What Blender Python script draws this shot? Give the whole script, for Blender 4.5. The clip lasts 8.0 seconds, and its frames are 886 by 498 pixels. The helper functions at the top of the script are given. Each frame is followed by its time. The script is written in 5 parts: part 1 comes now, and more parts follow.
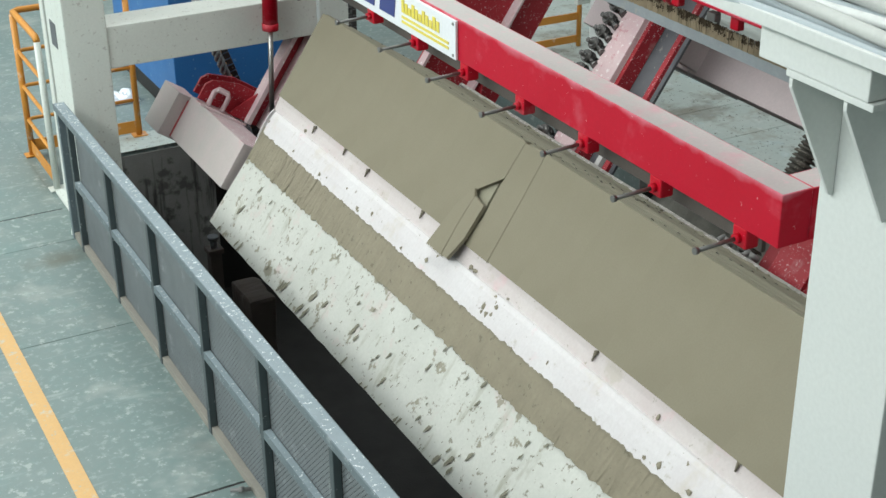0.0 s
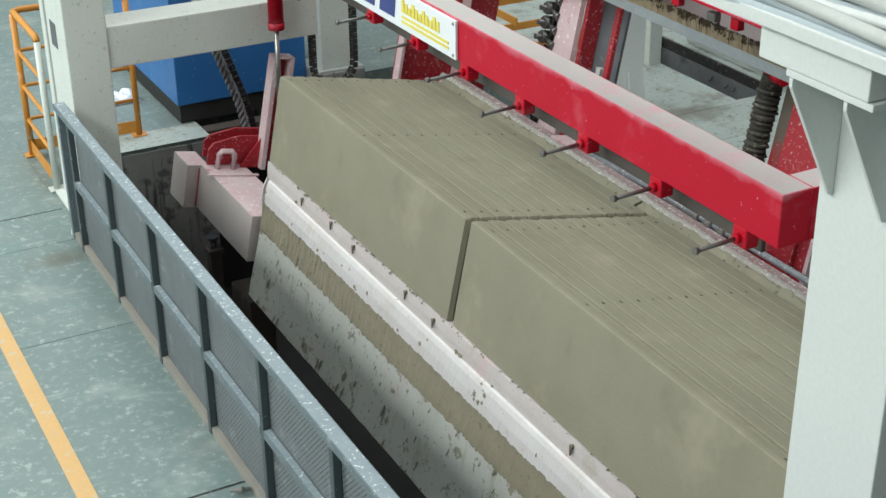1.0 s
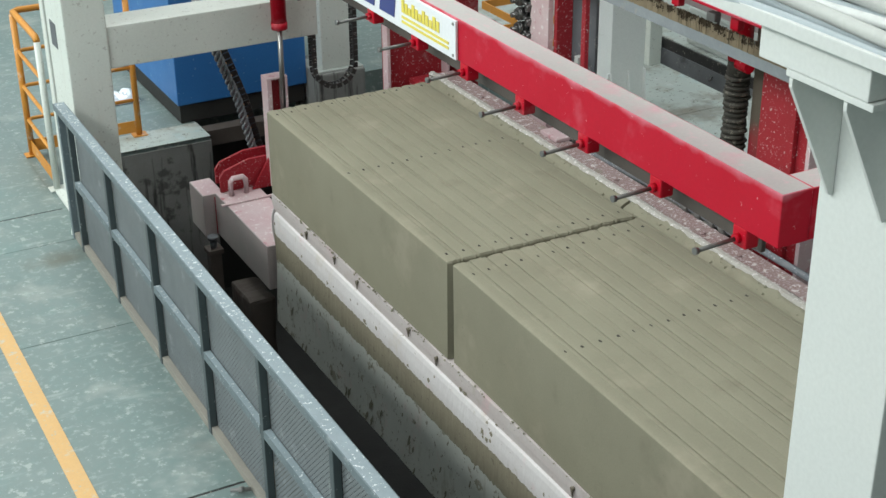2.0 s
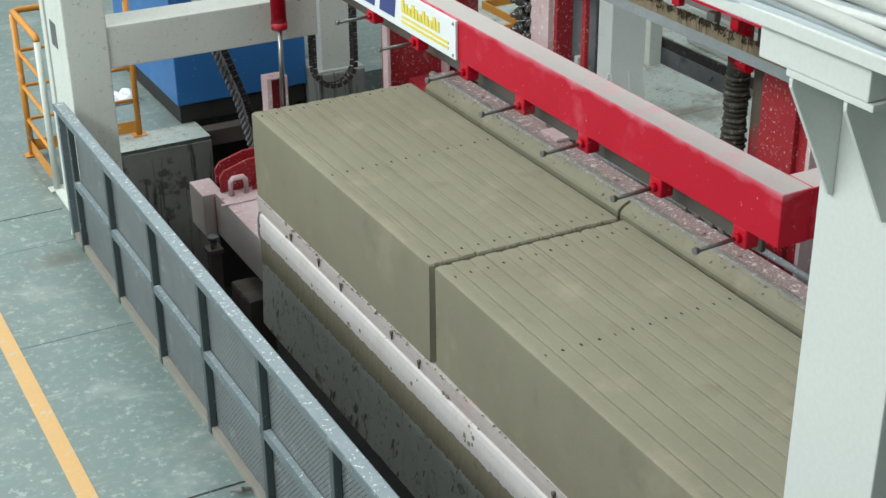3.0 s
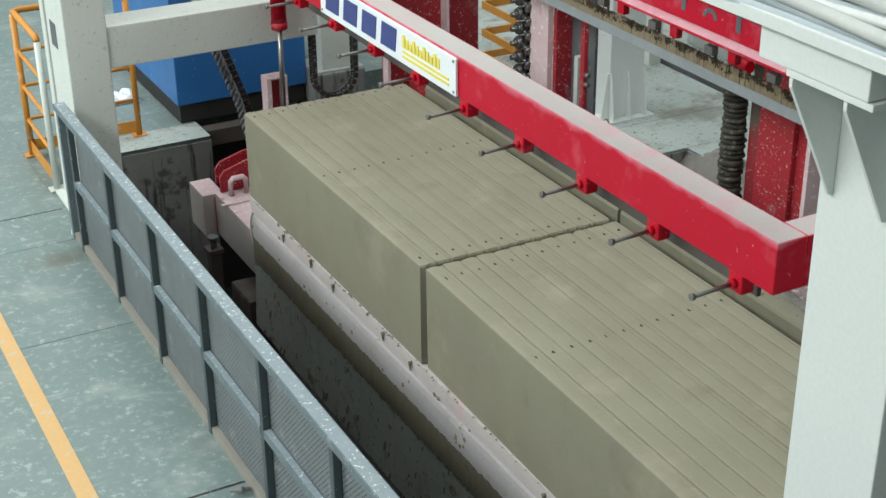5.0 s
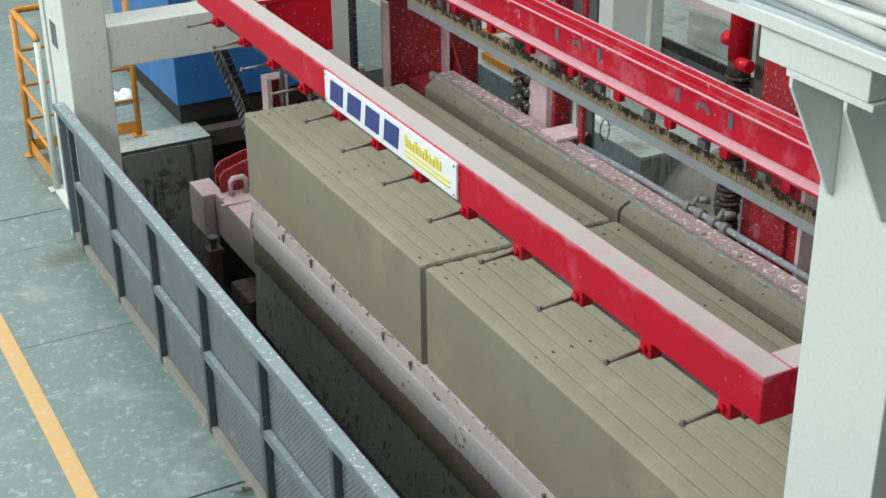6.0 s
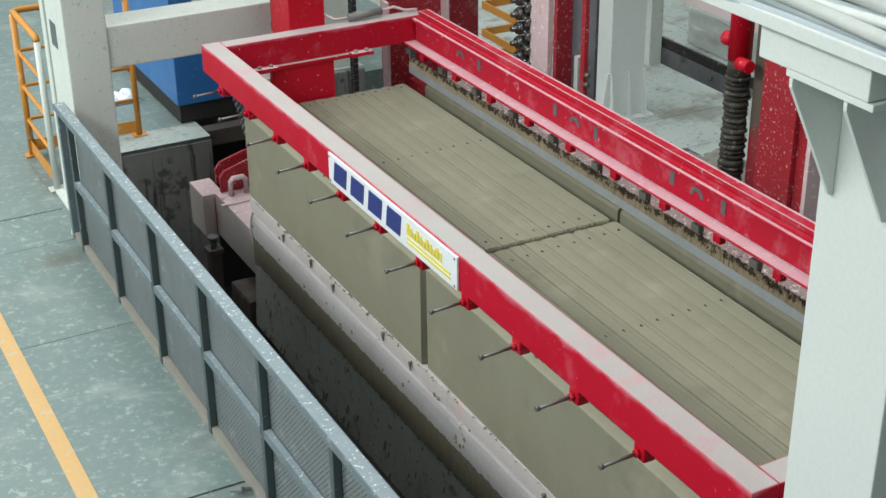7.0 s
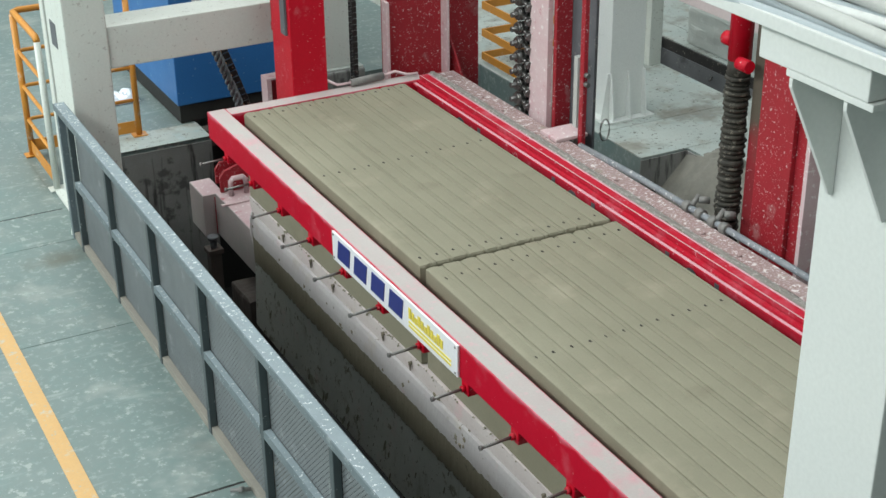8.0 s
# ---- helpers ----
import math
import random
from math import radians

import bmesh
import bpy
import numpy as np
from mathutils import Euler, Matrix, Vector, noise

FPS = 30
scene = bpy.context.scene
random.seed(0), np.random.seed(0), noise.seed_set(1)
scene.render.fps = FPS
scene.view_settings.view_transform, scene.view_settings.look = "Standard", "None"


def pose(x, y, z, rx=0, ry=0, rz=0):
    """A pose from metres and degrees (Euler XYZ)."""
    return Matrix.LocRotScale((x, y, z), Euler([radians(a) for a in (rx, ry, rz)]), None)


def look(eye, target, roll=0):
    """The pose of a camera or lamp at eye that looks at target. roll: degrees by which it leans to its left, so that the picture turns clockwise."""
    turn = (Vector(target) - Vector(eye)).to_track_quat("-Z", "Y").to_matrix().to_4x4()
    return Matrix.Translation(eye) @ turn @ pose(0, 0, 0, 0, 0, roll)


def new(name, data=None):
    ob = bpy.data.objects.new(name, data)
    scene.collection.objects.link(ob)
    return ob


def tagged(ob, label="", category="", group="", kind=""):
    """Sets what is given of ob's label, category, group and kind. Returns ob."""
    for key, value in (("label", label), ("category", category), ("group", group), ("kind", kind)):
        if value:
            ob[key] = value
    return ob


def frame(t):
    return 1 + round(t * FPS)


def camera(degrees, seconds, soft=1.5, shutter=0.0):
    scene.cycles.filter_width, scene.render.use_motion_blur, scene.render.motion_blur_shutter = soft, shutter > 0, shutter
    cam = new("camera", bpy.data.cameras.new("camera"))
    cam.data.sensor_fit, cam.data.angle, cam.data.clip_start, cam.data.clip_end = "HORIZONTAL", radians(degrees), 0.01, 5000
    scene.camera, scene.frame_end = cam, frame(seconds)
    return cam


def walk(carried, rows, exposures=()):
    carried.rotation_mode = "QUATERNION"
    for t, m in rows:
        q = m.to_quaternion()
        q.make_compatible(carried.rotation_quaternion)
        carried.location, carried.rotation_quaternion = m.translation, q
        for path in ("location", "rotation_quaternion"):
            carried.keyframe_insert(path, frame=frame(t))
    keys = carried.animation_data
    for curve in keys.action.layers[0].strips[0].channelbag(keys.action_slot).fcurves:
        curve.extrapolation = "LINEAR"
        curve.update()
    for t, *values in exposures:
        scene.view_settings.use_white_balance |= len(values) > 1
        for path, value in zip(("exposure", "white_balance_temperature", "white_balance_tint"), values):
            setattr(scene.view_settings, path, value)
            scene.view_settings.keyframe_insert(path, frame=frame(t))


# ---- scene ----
cam = camera(34.357, 8.0, soft=1.5, shutter=0.2)
EYE = (-3.0113, -5.9701, 4.0101)
AIM = (-0.0906, -0.4159, 0.9085)
walk(cam, [(0.0, look(EYE, AIM, -0.615)), (8.0, look(EYE, AIM, -0.615))])

# ---- light: a closed hall lit by skylights ----
FLOOR = -0.41
PIT = -2.3
world = bpy.data.worlds.new("sky")
scene.world = world
world.use_nodes = True
sky = world.node_tree.nodes.new("ShaderNodeTexSky")
sky.sky_type, sky.sun_disc = "NISHITA", False
sky.sun_elevation, sky.sun_rotation = radians(50), radians(200)
world.node_tree.links.new(sky.outputs[0], world.node_tree.nodes["Background"].inputs[0])
world.node_tree.nodes["Background"].inputs[1].default_value = 0.1
scene.view_settings.exposure = 0.0


def skylight(x, y, z, sx, sy, power, turn=(0, 0, 0), tint=(0.962, 1.0, 0.972)):
    data = bpy.data.lights.new("skylight", "AREA")
    data.shape, data.size, data.size_y, data.energy = "RECTANGLE", sx, sy, power
    data.color = tint
    ob = new("skylight_lamp", data)
    ob.matrix_world = pose(x, y, z, *turn)
    return ob


ROOF = 9.0
SKYLIGHTS = [(-10.3, 3.6), (-5.5, 2.6), (0.5, 2.6), (6.5, 2.6)]
for (sx, sw), power in zip(SKYLIGHTS, (3850, 270, 820, 345)):
    skylight(sx, 4.8, ROOF - 0.05, sw, 24.0, power)
# ribbon window in the west wall: unseen, added to brighten upright faces from the side
skylight(-13.75, 3.0, 4.3, 4.0, 24.0, 110, (0, -90, 0), (1.0, 0.955, 0.885))


# ---- materials ----
def material(name, base, second=None, scale=3.0, rough=0.6, metal=0.0, bump=0.15, grain=60.0,
             spots=None, vary=0.0, mix=0.6, stretch=None, streak=None, spec=0.5):
    """A worn surface: two tones at a large scale, grain at a small one, and spots (colour, scale, threshold, strength)."""
    m = bpy.data.materials.new(name)
    m.use_nodes = True
    nt = m.node_tree
    nodes, links = nt.nodes, nt.links
    bsdf = nodes["Principled BSDF"]
    bsdf.inputs["Metallic"].default_value = metal
    tc = nodes.new("ShaderNodeTexCoord")
    src = tc.outputs["Object"]
    if stretch:
        mp = nodes.new("ShaderNodeMapping")
        mp.inputs["Scale"].default_value = stretch
        links.new(src, mp.inputs[0])
        src = mp.outputs[0]

    def noise_tex(sc, detail, source, rough_=0.6):
        n = nodes.new("ShaderNodeTexNoise")
        n.inputs["Scale"].default_value, n.inputs["Detail"].default_value = sc, detail
        n.inputs["Roughness"].default_value = rough_
        links.new(source, n.inputs["Vector"])
        return n.outputs["Fac"]

    def ramp(fac, a, b):
        r = nodes.new("ShaderNodeMapRange")
        r.inputs["From Min"].default_value, r.inputs["From Max"].default_value = a, b
        links.new(fac, r.inputs["Value"])
        return r.outputs["Result"]

    def blend(fac, a, b, amount=1.0):
        mx = nodes.new("ShaderNodeMix")
        mx.data_type = "RGBA"
        k = nodes.new("ShaderNodeMath")
        k.operation = "MULTIPLY"
        k.inputs[1].default_value = amount
        links.new(fac, k.inputs[0])
        links.new(k.outputs[0], mx.inputs["Factor"])
        for sock, v in ((mx.inputs["A"], a), (mx.inputs["B"], b)):
            if isinstance(v, tuple):
                sock.default_value = (*v, 1)
            else:
                links.new(v, sock)
        return mx.outputs["Result"]

    bsdf.inputs["Specular IOR Level"].default_value = spec
    second = second or tuple(0.7 * c for c in base)
    col = blend(ramp(noise_tex(scale, 6, src), 0.35, 0.68), base, second, mix)
    fine = noise_tex(grain, 3, tc.outputs["Object"])
    col = blend(ramp(fine, 0.3, 0.7), col, tuple(0.82 * 0.5 * (a + b) for a, b in zip(base, second)), 0.35)
    if streak:
        sm = nodes.new("ShaderNodeMapping")
        sm.inputs["Scale"].default_value = streak[1]
        links.new(tc.outputs["Object"], sm.inputs[0])
        col = blend(ramp(noise_tex(streak[2], 5, sm.outputs[0]), streak[3], streak[3] + 0.12), col, streak[0], streak[4])
    for sp in spots or ():
        col = blend(ramp(noise_tex(sp[1], 4, tc.outputs["Object"], 0.65), sp[2], sp[2] + sp[4] if len(sp) > 4 else sp[2] + 0.04), col, sp[0], sp[3])
    if vary:
        info = nodes.new("ShaderNodeObjectInfo")
        col = blend(info.outputs["Random"], col, tuple(0.55 * c for c in base), vary)
    links.new(col, bsdf.inputs["Base Color"])
    rr = nodes.new("ShaderNodeMapRange")
    rr.inputs["To Min"].default_value, rr.inputs["To Max"].default_value = max(0.05, rough - 0.12), min(1, rough + 0.12)
    links.new(noise_tex(scale * 2.3, 4, tc.outputs["Object"]), rr.inputs["Value"])
    links.new(rr.outputs["Result"], bsdf.inputs["Roughness"])
    if bump:
        b = nodes.new("ShaderNodeBump")
        b.inputs["Strength"].default_value, b.inputs["Distance"].default_value = bump, 0.004
        links.new(fine, b.inputs["Height"])
        links.new(b.outputs["Normal"], bsdf.inputs["Normal"])
    return m


CAKE = material("wet_aerated_concrete", (0.248, 0.239, 0.171), (0.197, 0.187, 0.131), 1.6, 0.8, bump=0.28, grain=110,
                spots=[((0.245, 0.218, 0.152), 1.1, 0.50, 0.30, 0.22), ((0.30, 0.278, 0.205), 2.2, 0.56, 0.65, 0.14), ((0.18, 0.162, 0.114), 3.4, 0.60, 0.55, 0.12), ((0.13, 0.12, 0.09), 60, 0.675, 0.6)])
CAKE_RAW = material("crumbled_wet_concrete", (0.27, 0.245, 0.175), (0.15, 0.138, 0.1), 14, 0.9, bump=0.9, grain=70)
CRUST = material("drier_concrete_crust", (0.204, 0.187, 0.129), (0.178, 0.160, 0.110), 2.0, 0.85, bump=0.15, grain=120,
                 spots=[((0.19, 0.168, 0.115), 5, 0.6, 0.4, 0.12)])
SPLAT = material("dried_slurry_splash", (0.215, 0.21, 0.155), (0.15, 0.147, 0.108), 12, 0.9, bump=0.5)
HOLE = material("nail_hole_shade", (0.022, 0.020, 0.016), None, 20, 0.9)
RED = material("red_gloss_paint", (0.52, 0.005, 0.022), (0.44, 0.005, 0.017), 2.2, 0.42, bump=0.03, spec=0.22,
               spots=[((0.62, 0.25, 0.28), 5, 0.595, 0.35, 0.15), ((0.7, 0.5, 0.5), 45, 0.655, 0.6)])
RED_DUST = material("cement_dust_on_red_paint", (0.44, 0.43, 0.405), (0.44, 0.34, 0.34), 2.4, 0.9, bump=0.2, grain=90,
                    spots=[((0.62, 0.22, 0.27), 3.2, 0.555, 0.5, 0.18), ((0.6, 0.34, 0.37), 18, 0.57, 0.45, 0.08)])
RED_WORN = material("splashed_red_paint", (0.36, 0.016, 0.028), (0.25, 0.014, 0.02), 3, 0.5, bump=0.15,
                    spots=[((0.66, 0.56, 0.54), 64, 0.625, 0.9), ((0.62, 0.5, 0.48), 34, 0.650, 0.85), ((0.45, 0.33, 0.32), 3.5, 0.63, 0.5, 0.12)])
PINK = material("pink_dusted_red_paint", (0.63, 0.52, 0.52), (0.55, 0.33, 0.36), 5, 0.8, bump=0.3,
                spots=[((0.75, 0.72, 0.70), 30, 0.6, 0.8), ((0.42, 0.06, 0.09), 7, 0.62, 0.7, 0.08)])
WHITE = material("off_white_paint", (0.62, 0.66, 0.61), (0.56, 0.605, 0.56), 1.4, 0.5, bump=0.05,
                 spots=[((0.36, 0.36, 0.33), 30, 0.620, 0.7), ((0.5, 0.51, 0.47), 2.5, 0.6, 0.35, 0.15)],
                 streak=((0.50, 0.50, 0.45), (1.0, 1.0, 0.08), 9, 0.6, 0.3))
WHITE_COOL = material("cool_white_paint", (0.74, 0.78, 0.755), (0.68, 0.73, 0.705), 1.6, 0.5, bump=0.04,
                      spots=[((0.52, 0.55, 0.52), 3.0, 0.6, 0.4, 0.15), ((0.3, 0.3, 0.28), 24, 0.68, 0.6)])
WHITE_NEAR = material("clean_white_paint", (0.63, 0.655, 0.63), (0.60, 0.625, 0.605), 1.2, 0.5, bump=0.02)
FENCE = material("slate_grey_paint", (0.13, 0.168, 0.182), (0.10, 0.132, 0.146), 5, 0.6, bump=0.1,
                 spots=[((0.42, 0.46, 0.46), 12, 0.60, 0.35, 0.12), ((0.6, 0.62, 0.62), 50, 0.635, 0.7)])
FENCE_TOP = material("splashed_grey_paint", (0.25, 0.31, 0.33), (0.19, 0.24, 0.26), 6, 0.6, bump=0.2,
                     spots=[((0.72, 0.76, 0.77), 45, 0.60, 0.8), ((0.55, 0.6, 0.6), 8, 0.62, 0.5, 0.1)])
MESH = material("perforated_grey_sheet", (0.150, 0.170, 0.176), (0.112, 0.130, 0.136), 4, 0.6, bump=0.3,
                spots=[((0.42, 0.45, 0.45), 5, 0.6, 0.5, 0.15)])


def perforate(m, pitch):
    """Punches a regular pattern of small holes in the plane of y and z."""
    nodes, links = m.node_tree.nodes, m.node_tree.links
    bsdf = nodes["Principled BSDF"]
    tc, sep = nodes.new("ShaderNodeTexCoord"), nodes.new("ShaderNodeSeparateXYZ")
    links.new(tc.outputs["Object"], sep.inputs[0])

    def op(kind, a, b=None):
        n = nodes.new("ShaderNodeMath")
        n.operation = kind
        for sock, v in zip(n.inputs, (a, b)):
            if v is None:
                continue
            if isinstance(v, float):
                sock.default_value = v
            else:
                links.new(v, sock)
        return n.outputs[0]
    u = op("SINE", op("MULTIPLY", op("ADD", sep.outputs["Y"], sep.outputs["Z"]), math.pi / pitch))
    v = op("SINE", op("MULTIPLY", op("SUBTRACT", sep.outputs["Y"], sep.outputs["Z"]), math.pi / pitch))
    spot = op("GREATER_THAN", op("MULTIPLY", op("MULTIPLY", u, u), op("MULTIPLY", v, v)), 0.66)
    links.new(op("SUBTRACT", 1.0, spot), bsdf.inputs["Alpha"])


perforate(MESH, 0.030)


def floor_paint(name):
    return material(name, (0.146, 0.206, 0.197), (0.208, 0.248, 0.236), 1.3, 0.5, bump=0.08, grain=40,
                 spots=[((0.145, 0.225, 0.215), 2.4, 0.57, 0.5, 0.12), ((0.33, 0.36, 0.335), 2.1, 0.55, 0.5, 0.16), ((0.40, 0.44, 0.42), 12, 0.60, 0.5, 0.05),
                        ((0.31, 0.37, 0.355), 17, 0.55, 0.4, 0.08), ((0.135, 0.21, 0.2), 21, 0.56, 0.35, 0.08), ((0.60, 0.62, 0.59), 34, 0.665, 0.5), ((0.15, 0.17, 0.155), 1.0, 0.64, 0.5, 0.1)],
                 streak=((0.38, 0.43, 0.41), (0.5, 2.6, 1.0), 5, 0.585, 0.35))


EPOXY = floor_paint("dusty_green_floor_paint")
EPOXY_DIRTY = floor_paint("stained_green_floor_paint")


def stained(m, centre, size, colour, amount):
    """One soft dirty stain, ragged at its border, round a centre on the floor."""
    nodes, links = m.node_tree.nodes, m.node_tree.links
    bsdf = nodes["Principled BSDF"]
    tc, mp, ln = nodes.new("ShaderNodeTexCoord"), nodes.new("ShaderNodeMapping"), nodes.new("ShaderNodeVectorMath")
    mp.inputs["Location"].default_value = [-c / s for c, s in zip(centre, size)]
    mp.inputs["Scale"].default_value = [1 / s for s in size]
    links.new(tc.outputs["Object"], mp.inputs[0])
    ln.operation = "LENGTH"
    links.new(mp.outputs[0], ln.inputs[0])
    n, k, r = nodes.new("ShaderNodeTexNoise"), nodes.new("ShaderNodeMath"), nodes.new("ShaderNodeMapRange")
    n.inputs["Scale"].default_value, n.inputs["Detail"].default_value = 9.0, 6.0
    links.new(tc.outputs["Object"], n.inputs["Vector"])
    k.operation, k.inputs[1].default_value = "MULTIPLY_ADD", 1.2
    links.new(n.outputs["Fac"], k.inputs[0])
    links.new(ln.outputs["Value"], k.inputs[2])
    r.inputs["From Min"].default_value, r.inputs["From Max"].default_value = 1.5, 0.7
    r.inputs["To Max"].default_value = amount
    links.new(k.outputs[0], r.inputs["Value"])
    mx = nodes.new("ShaderNodeMix")
    mx.data_type = "RGBA"
    links.new(r.outputs["Result"], mx.inputs["Factor"])
    links.new(bsdf.inputs["Base Color"].links[0].from_socket, mx.inputs["A"])
    mx.inputs["B"].default_value = (*colour, 1)
    links.new(mx.outputs["Result"], bsdf.inputs["Base Color"])


stained(EPOXY_DIRTY, (-1.22, 3.1, FLOOR), (0.34, 0.17, 1.0), (0.115, 0.12, 0.095), 0.8)
FLOOR_WORN = material("worn_pale_floor", (0.43, 0.475, 0.445), (0.345, 0.42, 0.40), 2.2, 0.7, bump=0.3,
                      spots=[((0.27, 0.26, 0.21), 2.6, 0.53, 0.65, 0.12), ((0.30, 0.44, 0.47), 3.5, 0.60, 0.6, 0.1), ((0.50, 0.53, 0.5), 7, 0.60, 0.6, 0.08), ((0.10, 0.095, 0.075), 26, 0.61, 0.8), ((0.17, 0.16, 0.13), 1.7, 0.56, 0.6, 0.1)])
LINE = material("worn_yellow_line_paint", (0.59, 0.37, 0.15), (0.53, 0.35, 0.165), 3, 0.6, bump=0.1,
                spots=[((0.42, 0.44, 0.38), 9, 0.58, 0.7, 0.08), ((0.3, 0.38, 0.36), 40, 0.62, 0.8)])
ORANGE = material("orange_rail_paint", (0.62, 0.27, 0.035), (0.5, 0.2, 0.03), 4, 0.45,
                  spots=[((0.65, 0.55, 0.45), 9, 0.6, 0.7, 0.12)])
BLUE = material("blue_tank_paint", (0.03, 0.16, 0.42), (0.025, 0.13, 0.36), 2, 0.4, bump=0.04,
                spots=[((0.2, 0.35, 0.5), 20, 0.655, 0.6)])
CONCRETE = material("grey_concrete", (0.27, 0.275, 0.262), (0.17, 0.175, 0.167), 2.6, 0.85, bump=0.4,
                    spots=[((0.05, 0.05, 0.047), 3.5, 0.595, 0.7, 0.06)],
                    streak=((0.03, 0.03, 0.028), (1.0, 1.0, 0.10), 16, 0.545, 0.85))
CONCRETE_PALE = material("pale_concrete_slab", (0.44, 0.47, 0.44), (0.36, 0.4, 0.38), 2, 0.8, bump=0.3,
                         spots=[((0.22, 0.22, 0.19), 3, 0.62, 0.5, 0.12), ((0.55, 0.6, 0.58), 6, 0.6, 0.5, 0.1)])
# near-black base: the shadow below the table is put into the concrete's colour
PITWALL = material("shaded_pit_concrete", (0.020, 0.020, 0.018), (0.012, 0.012, 0.011), 2, 0.7, bump=0.4)
STEEL = material("bare_steel", (0.42, 0.42, 0.40), (0.3, 0.3, 0.29), 6, 0.35, 0.9, bump=0.05)
ROD = material("grey_steel_rod", (0.16, 0.16, 0.155), (0.22, 0.215, 0.2), 14, 0.45, 0.6, bump=0.1)
GREYBAR = material("grey_galvanised_bar", (0.33, 0.36, 0.38), (0.26, 0.29, 0.31), 7, 0.5, 0.3, bump=0.1,
                   spots=[((0.45, 0.40, 0.33), 12, 0.595, 0.6, 0.08)])
BLACK = material("black_rubber", (0.025, 0.025, 0.024), (0.045, 0.043, 0.04), 10, 0.6, bump=0.2,
                 spots=[((0.35, 0.33, 0.28), 25, 0.615, 0.7)])
BRISTLE = material("dirty_brush_bristles", (0.05, 0.036, 0.022), (0.12, 0.09, 0.055), 12, 0.9, bump=0.5, grain=160,
                   spots=[((0.40, 0.34, 0.24), 24, 0.52, 0.8)])
PLATE = material("stained_steel_plate", (0.58, 0.60, 0.55), (0.47, 0.495, 0.445), 3, 0.55, bump=0.15,
                 spots=[((0.60, 0.42, 0.41), 4, 0.595, 0.45, 0.12), ((0.24, 0.225, 0.16), 7.5, 0.60, 0.85, 0.04), ((0.2, 0.19, 0.14), 22, 0.615, 0.8)],
                 streak=((0.30, 0.30, 0.23), (1.0, 1.4, 0.5), 6, 0.60, 0.75))
BAND = material("caked_concrete_band", (0.27, 0.245, 0.175), (0.215, 0.193, 0.138), 6, 0.9, bump=0.6, grain=55,
                spots=[((0.12, 0.11, 0.08), 20, 0.615, 0.6)])
STRIP = material("whitewashed_steel_strip", (0.66, 0.65, 0.645), (0.59, 0.555, 0.55), 4, 0.65, bump=0.25,
                 spots=[((0.55, 0.51, 0.43), 4, 0.58, 0.5, 0.10), ((0.38, 0.35, 0.27), 11, 0.64, 0.5, 0.07), ((0.24, 0.22, 0.165), 26, 0.66, 0.7), ((0.70, 0.46, 0.48), 7, 0.62, 0.35, 0.1)])
STRIP_WORN = material("pink_worn_whitewash", (0.56, 0.525, 0.505), (0.50, 0.43, 0.42), 5, 0.75, bump=0.35,
                      spots=[((0.40, 0.37, 0.30), 6, 0.60, 0.5, 0.10), ((0.62, 0.40, 0.42), 4, 0.60, 0.4, 0.1), ((0.27, 0.25, 0.19), 30, 0.64, 0.7)])
SIGN = material("white_sign_board", (0.78, 0.80, 0.82), (0.72, 0.75, 0.77), 2, 0.35, bump=0.0)
NAVY = material("navy_sign_paint", (0.03, 0.045, 0.19), (0.04, 0.055, 0.22), 5, 0.4, bump=0.0)
YELLOW = material("yellow_sign_paint", (0.78, 0.66, 0.08), (0.72, 0.6, 0.1), 5, 0.4, bump=0.0)
CABLE = material("pale_grey_cable", (0.40, 0.46, 0.48), (0.28, 0.33, 0.35), 5, 0.5, bump=0.05)
PIPE = material("splashed_pipe", (0.16, 0.185, 0.21), (0.30, 0.31, 0.31), 12, 0.6, bump=0.3,
                spots=[((0.66, 0.66, 0.64), 40, 0.6, 0.8)])
HALLWALL = material("pale_hall_sheeting", (0.44, 0.46, 0.445), (0.38, 0.40, 0.39), 0.8, 0.7, bump=0.02)
# slate paint of the fence posts, darkened to carry the shade on their sides
FENCE_POST = material("shaded_slate_paint", (0.045, 0.062, 0.066), (0.07, 0.09, 0.095), 6, 0.55, bump=0.1, spots=[((0.4, 0.43, 0.43), 30, 0.655, 0.6)])
KICK = material("dusty_tan_steel", (0.26, 0.245, 0.205), (0.20, 0.20, 0.18), 5, 0.8, bump=0.3)
GREYDARK = material("grimy_dark_steel", (0.09, 0.10, 0.11), (0.14, 0.15, 0.16), 6, 0.6, bump=0.2, spots=[((0.3, 0.3, 0.28), 20, 0.635, 0.6)])
GREYLINE = material("grey_trench_plate", (0.17, 0.18, 0.185), (0.11, 0.12, 0.125), 4, 0.6, bump=0.2, spots=[((0.3, 0.3, 0.28), 14, 0.6, 0.5, 0.08), ((0.04, 0.04, 0.04), 5, 0.6, 0.6, 0.08)])
GREYPALE = material("pale_grey_paint", (0.48, 0.5, 0.47), (0.42, 0.44, 0.42), 6, 0.6, bump=0.1)
PINKGREY = material("dusty_pink_grey_paint", (0.50, 0.43, 0.43), (0.42, 0.38, 0.37), 4, 0.7, bump=0.2)
# muddy steel; on the posts its dark brown paints recess shade
RUSTY_SHADE = material("muddy_and_shaded_brown_steel", (0.07, 0.055, 0.047), (0.10, 0.088, 0.076), 5, 0.75, bump=0.3)
SLURRY = material("drying_slurry", (0.24, 0.235, 0.20), (0.14, 0.14, 0.12), 6, 0.85, bump=0.9, grain=40)
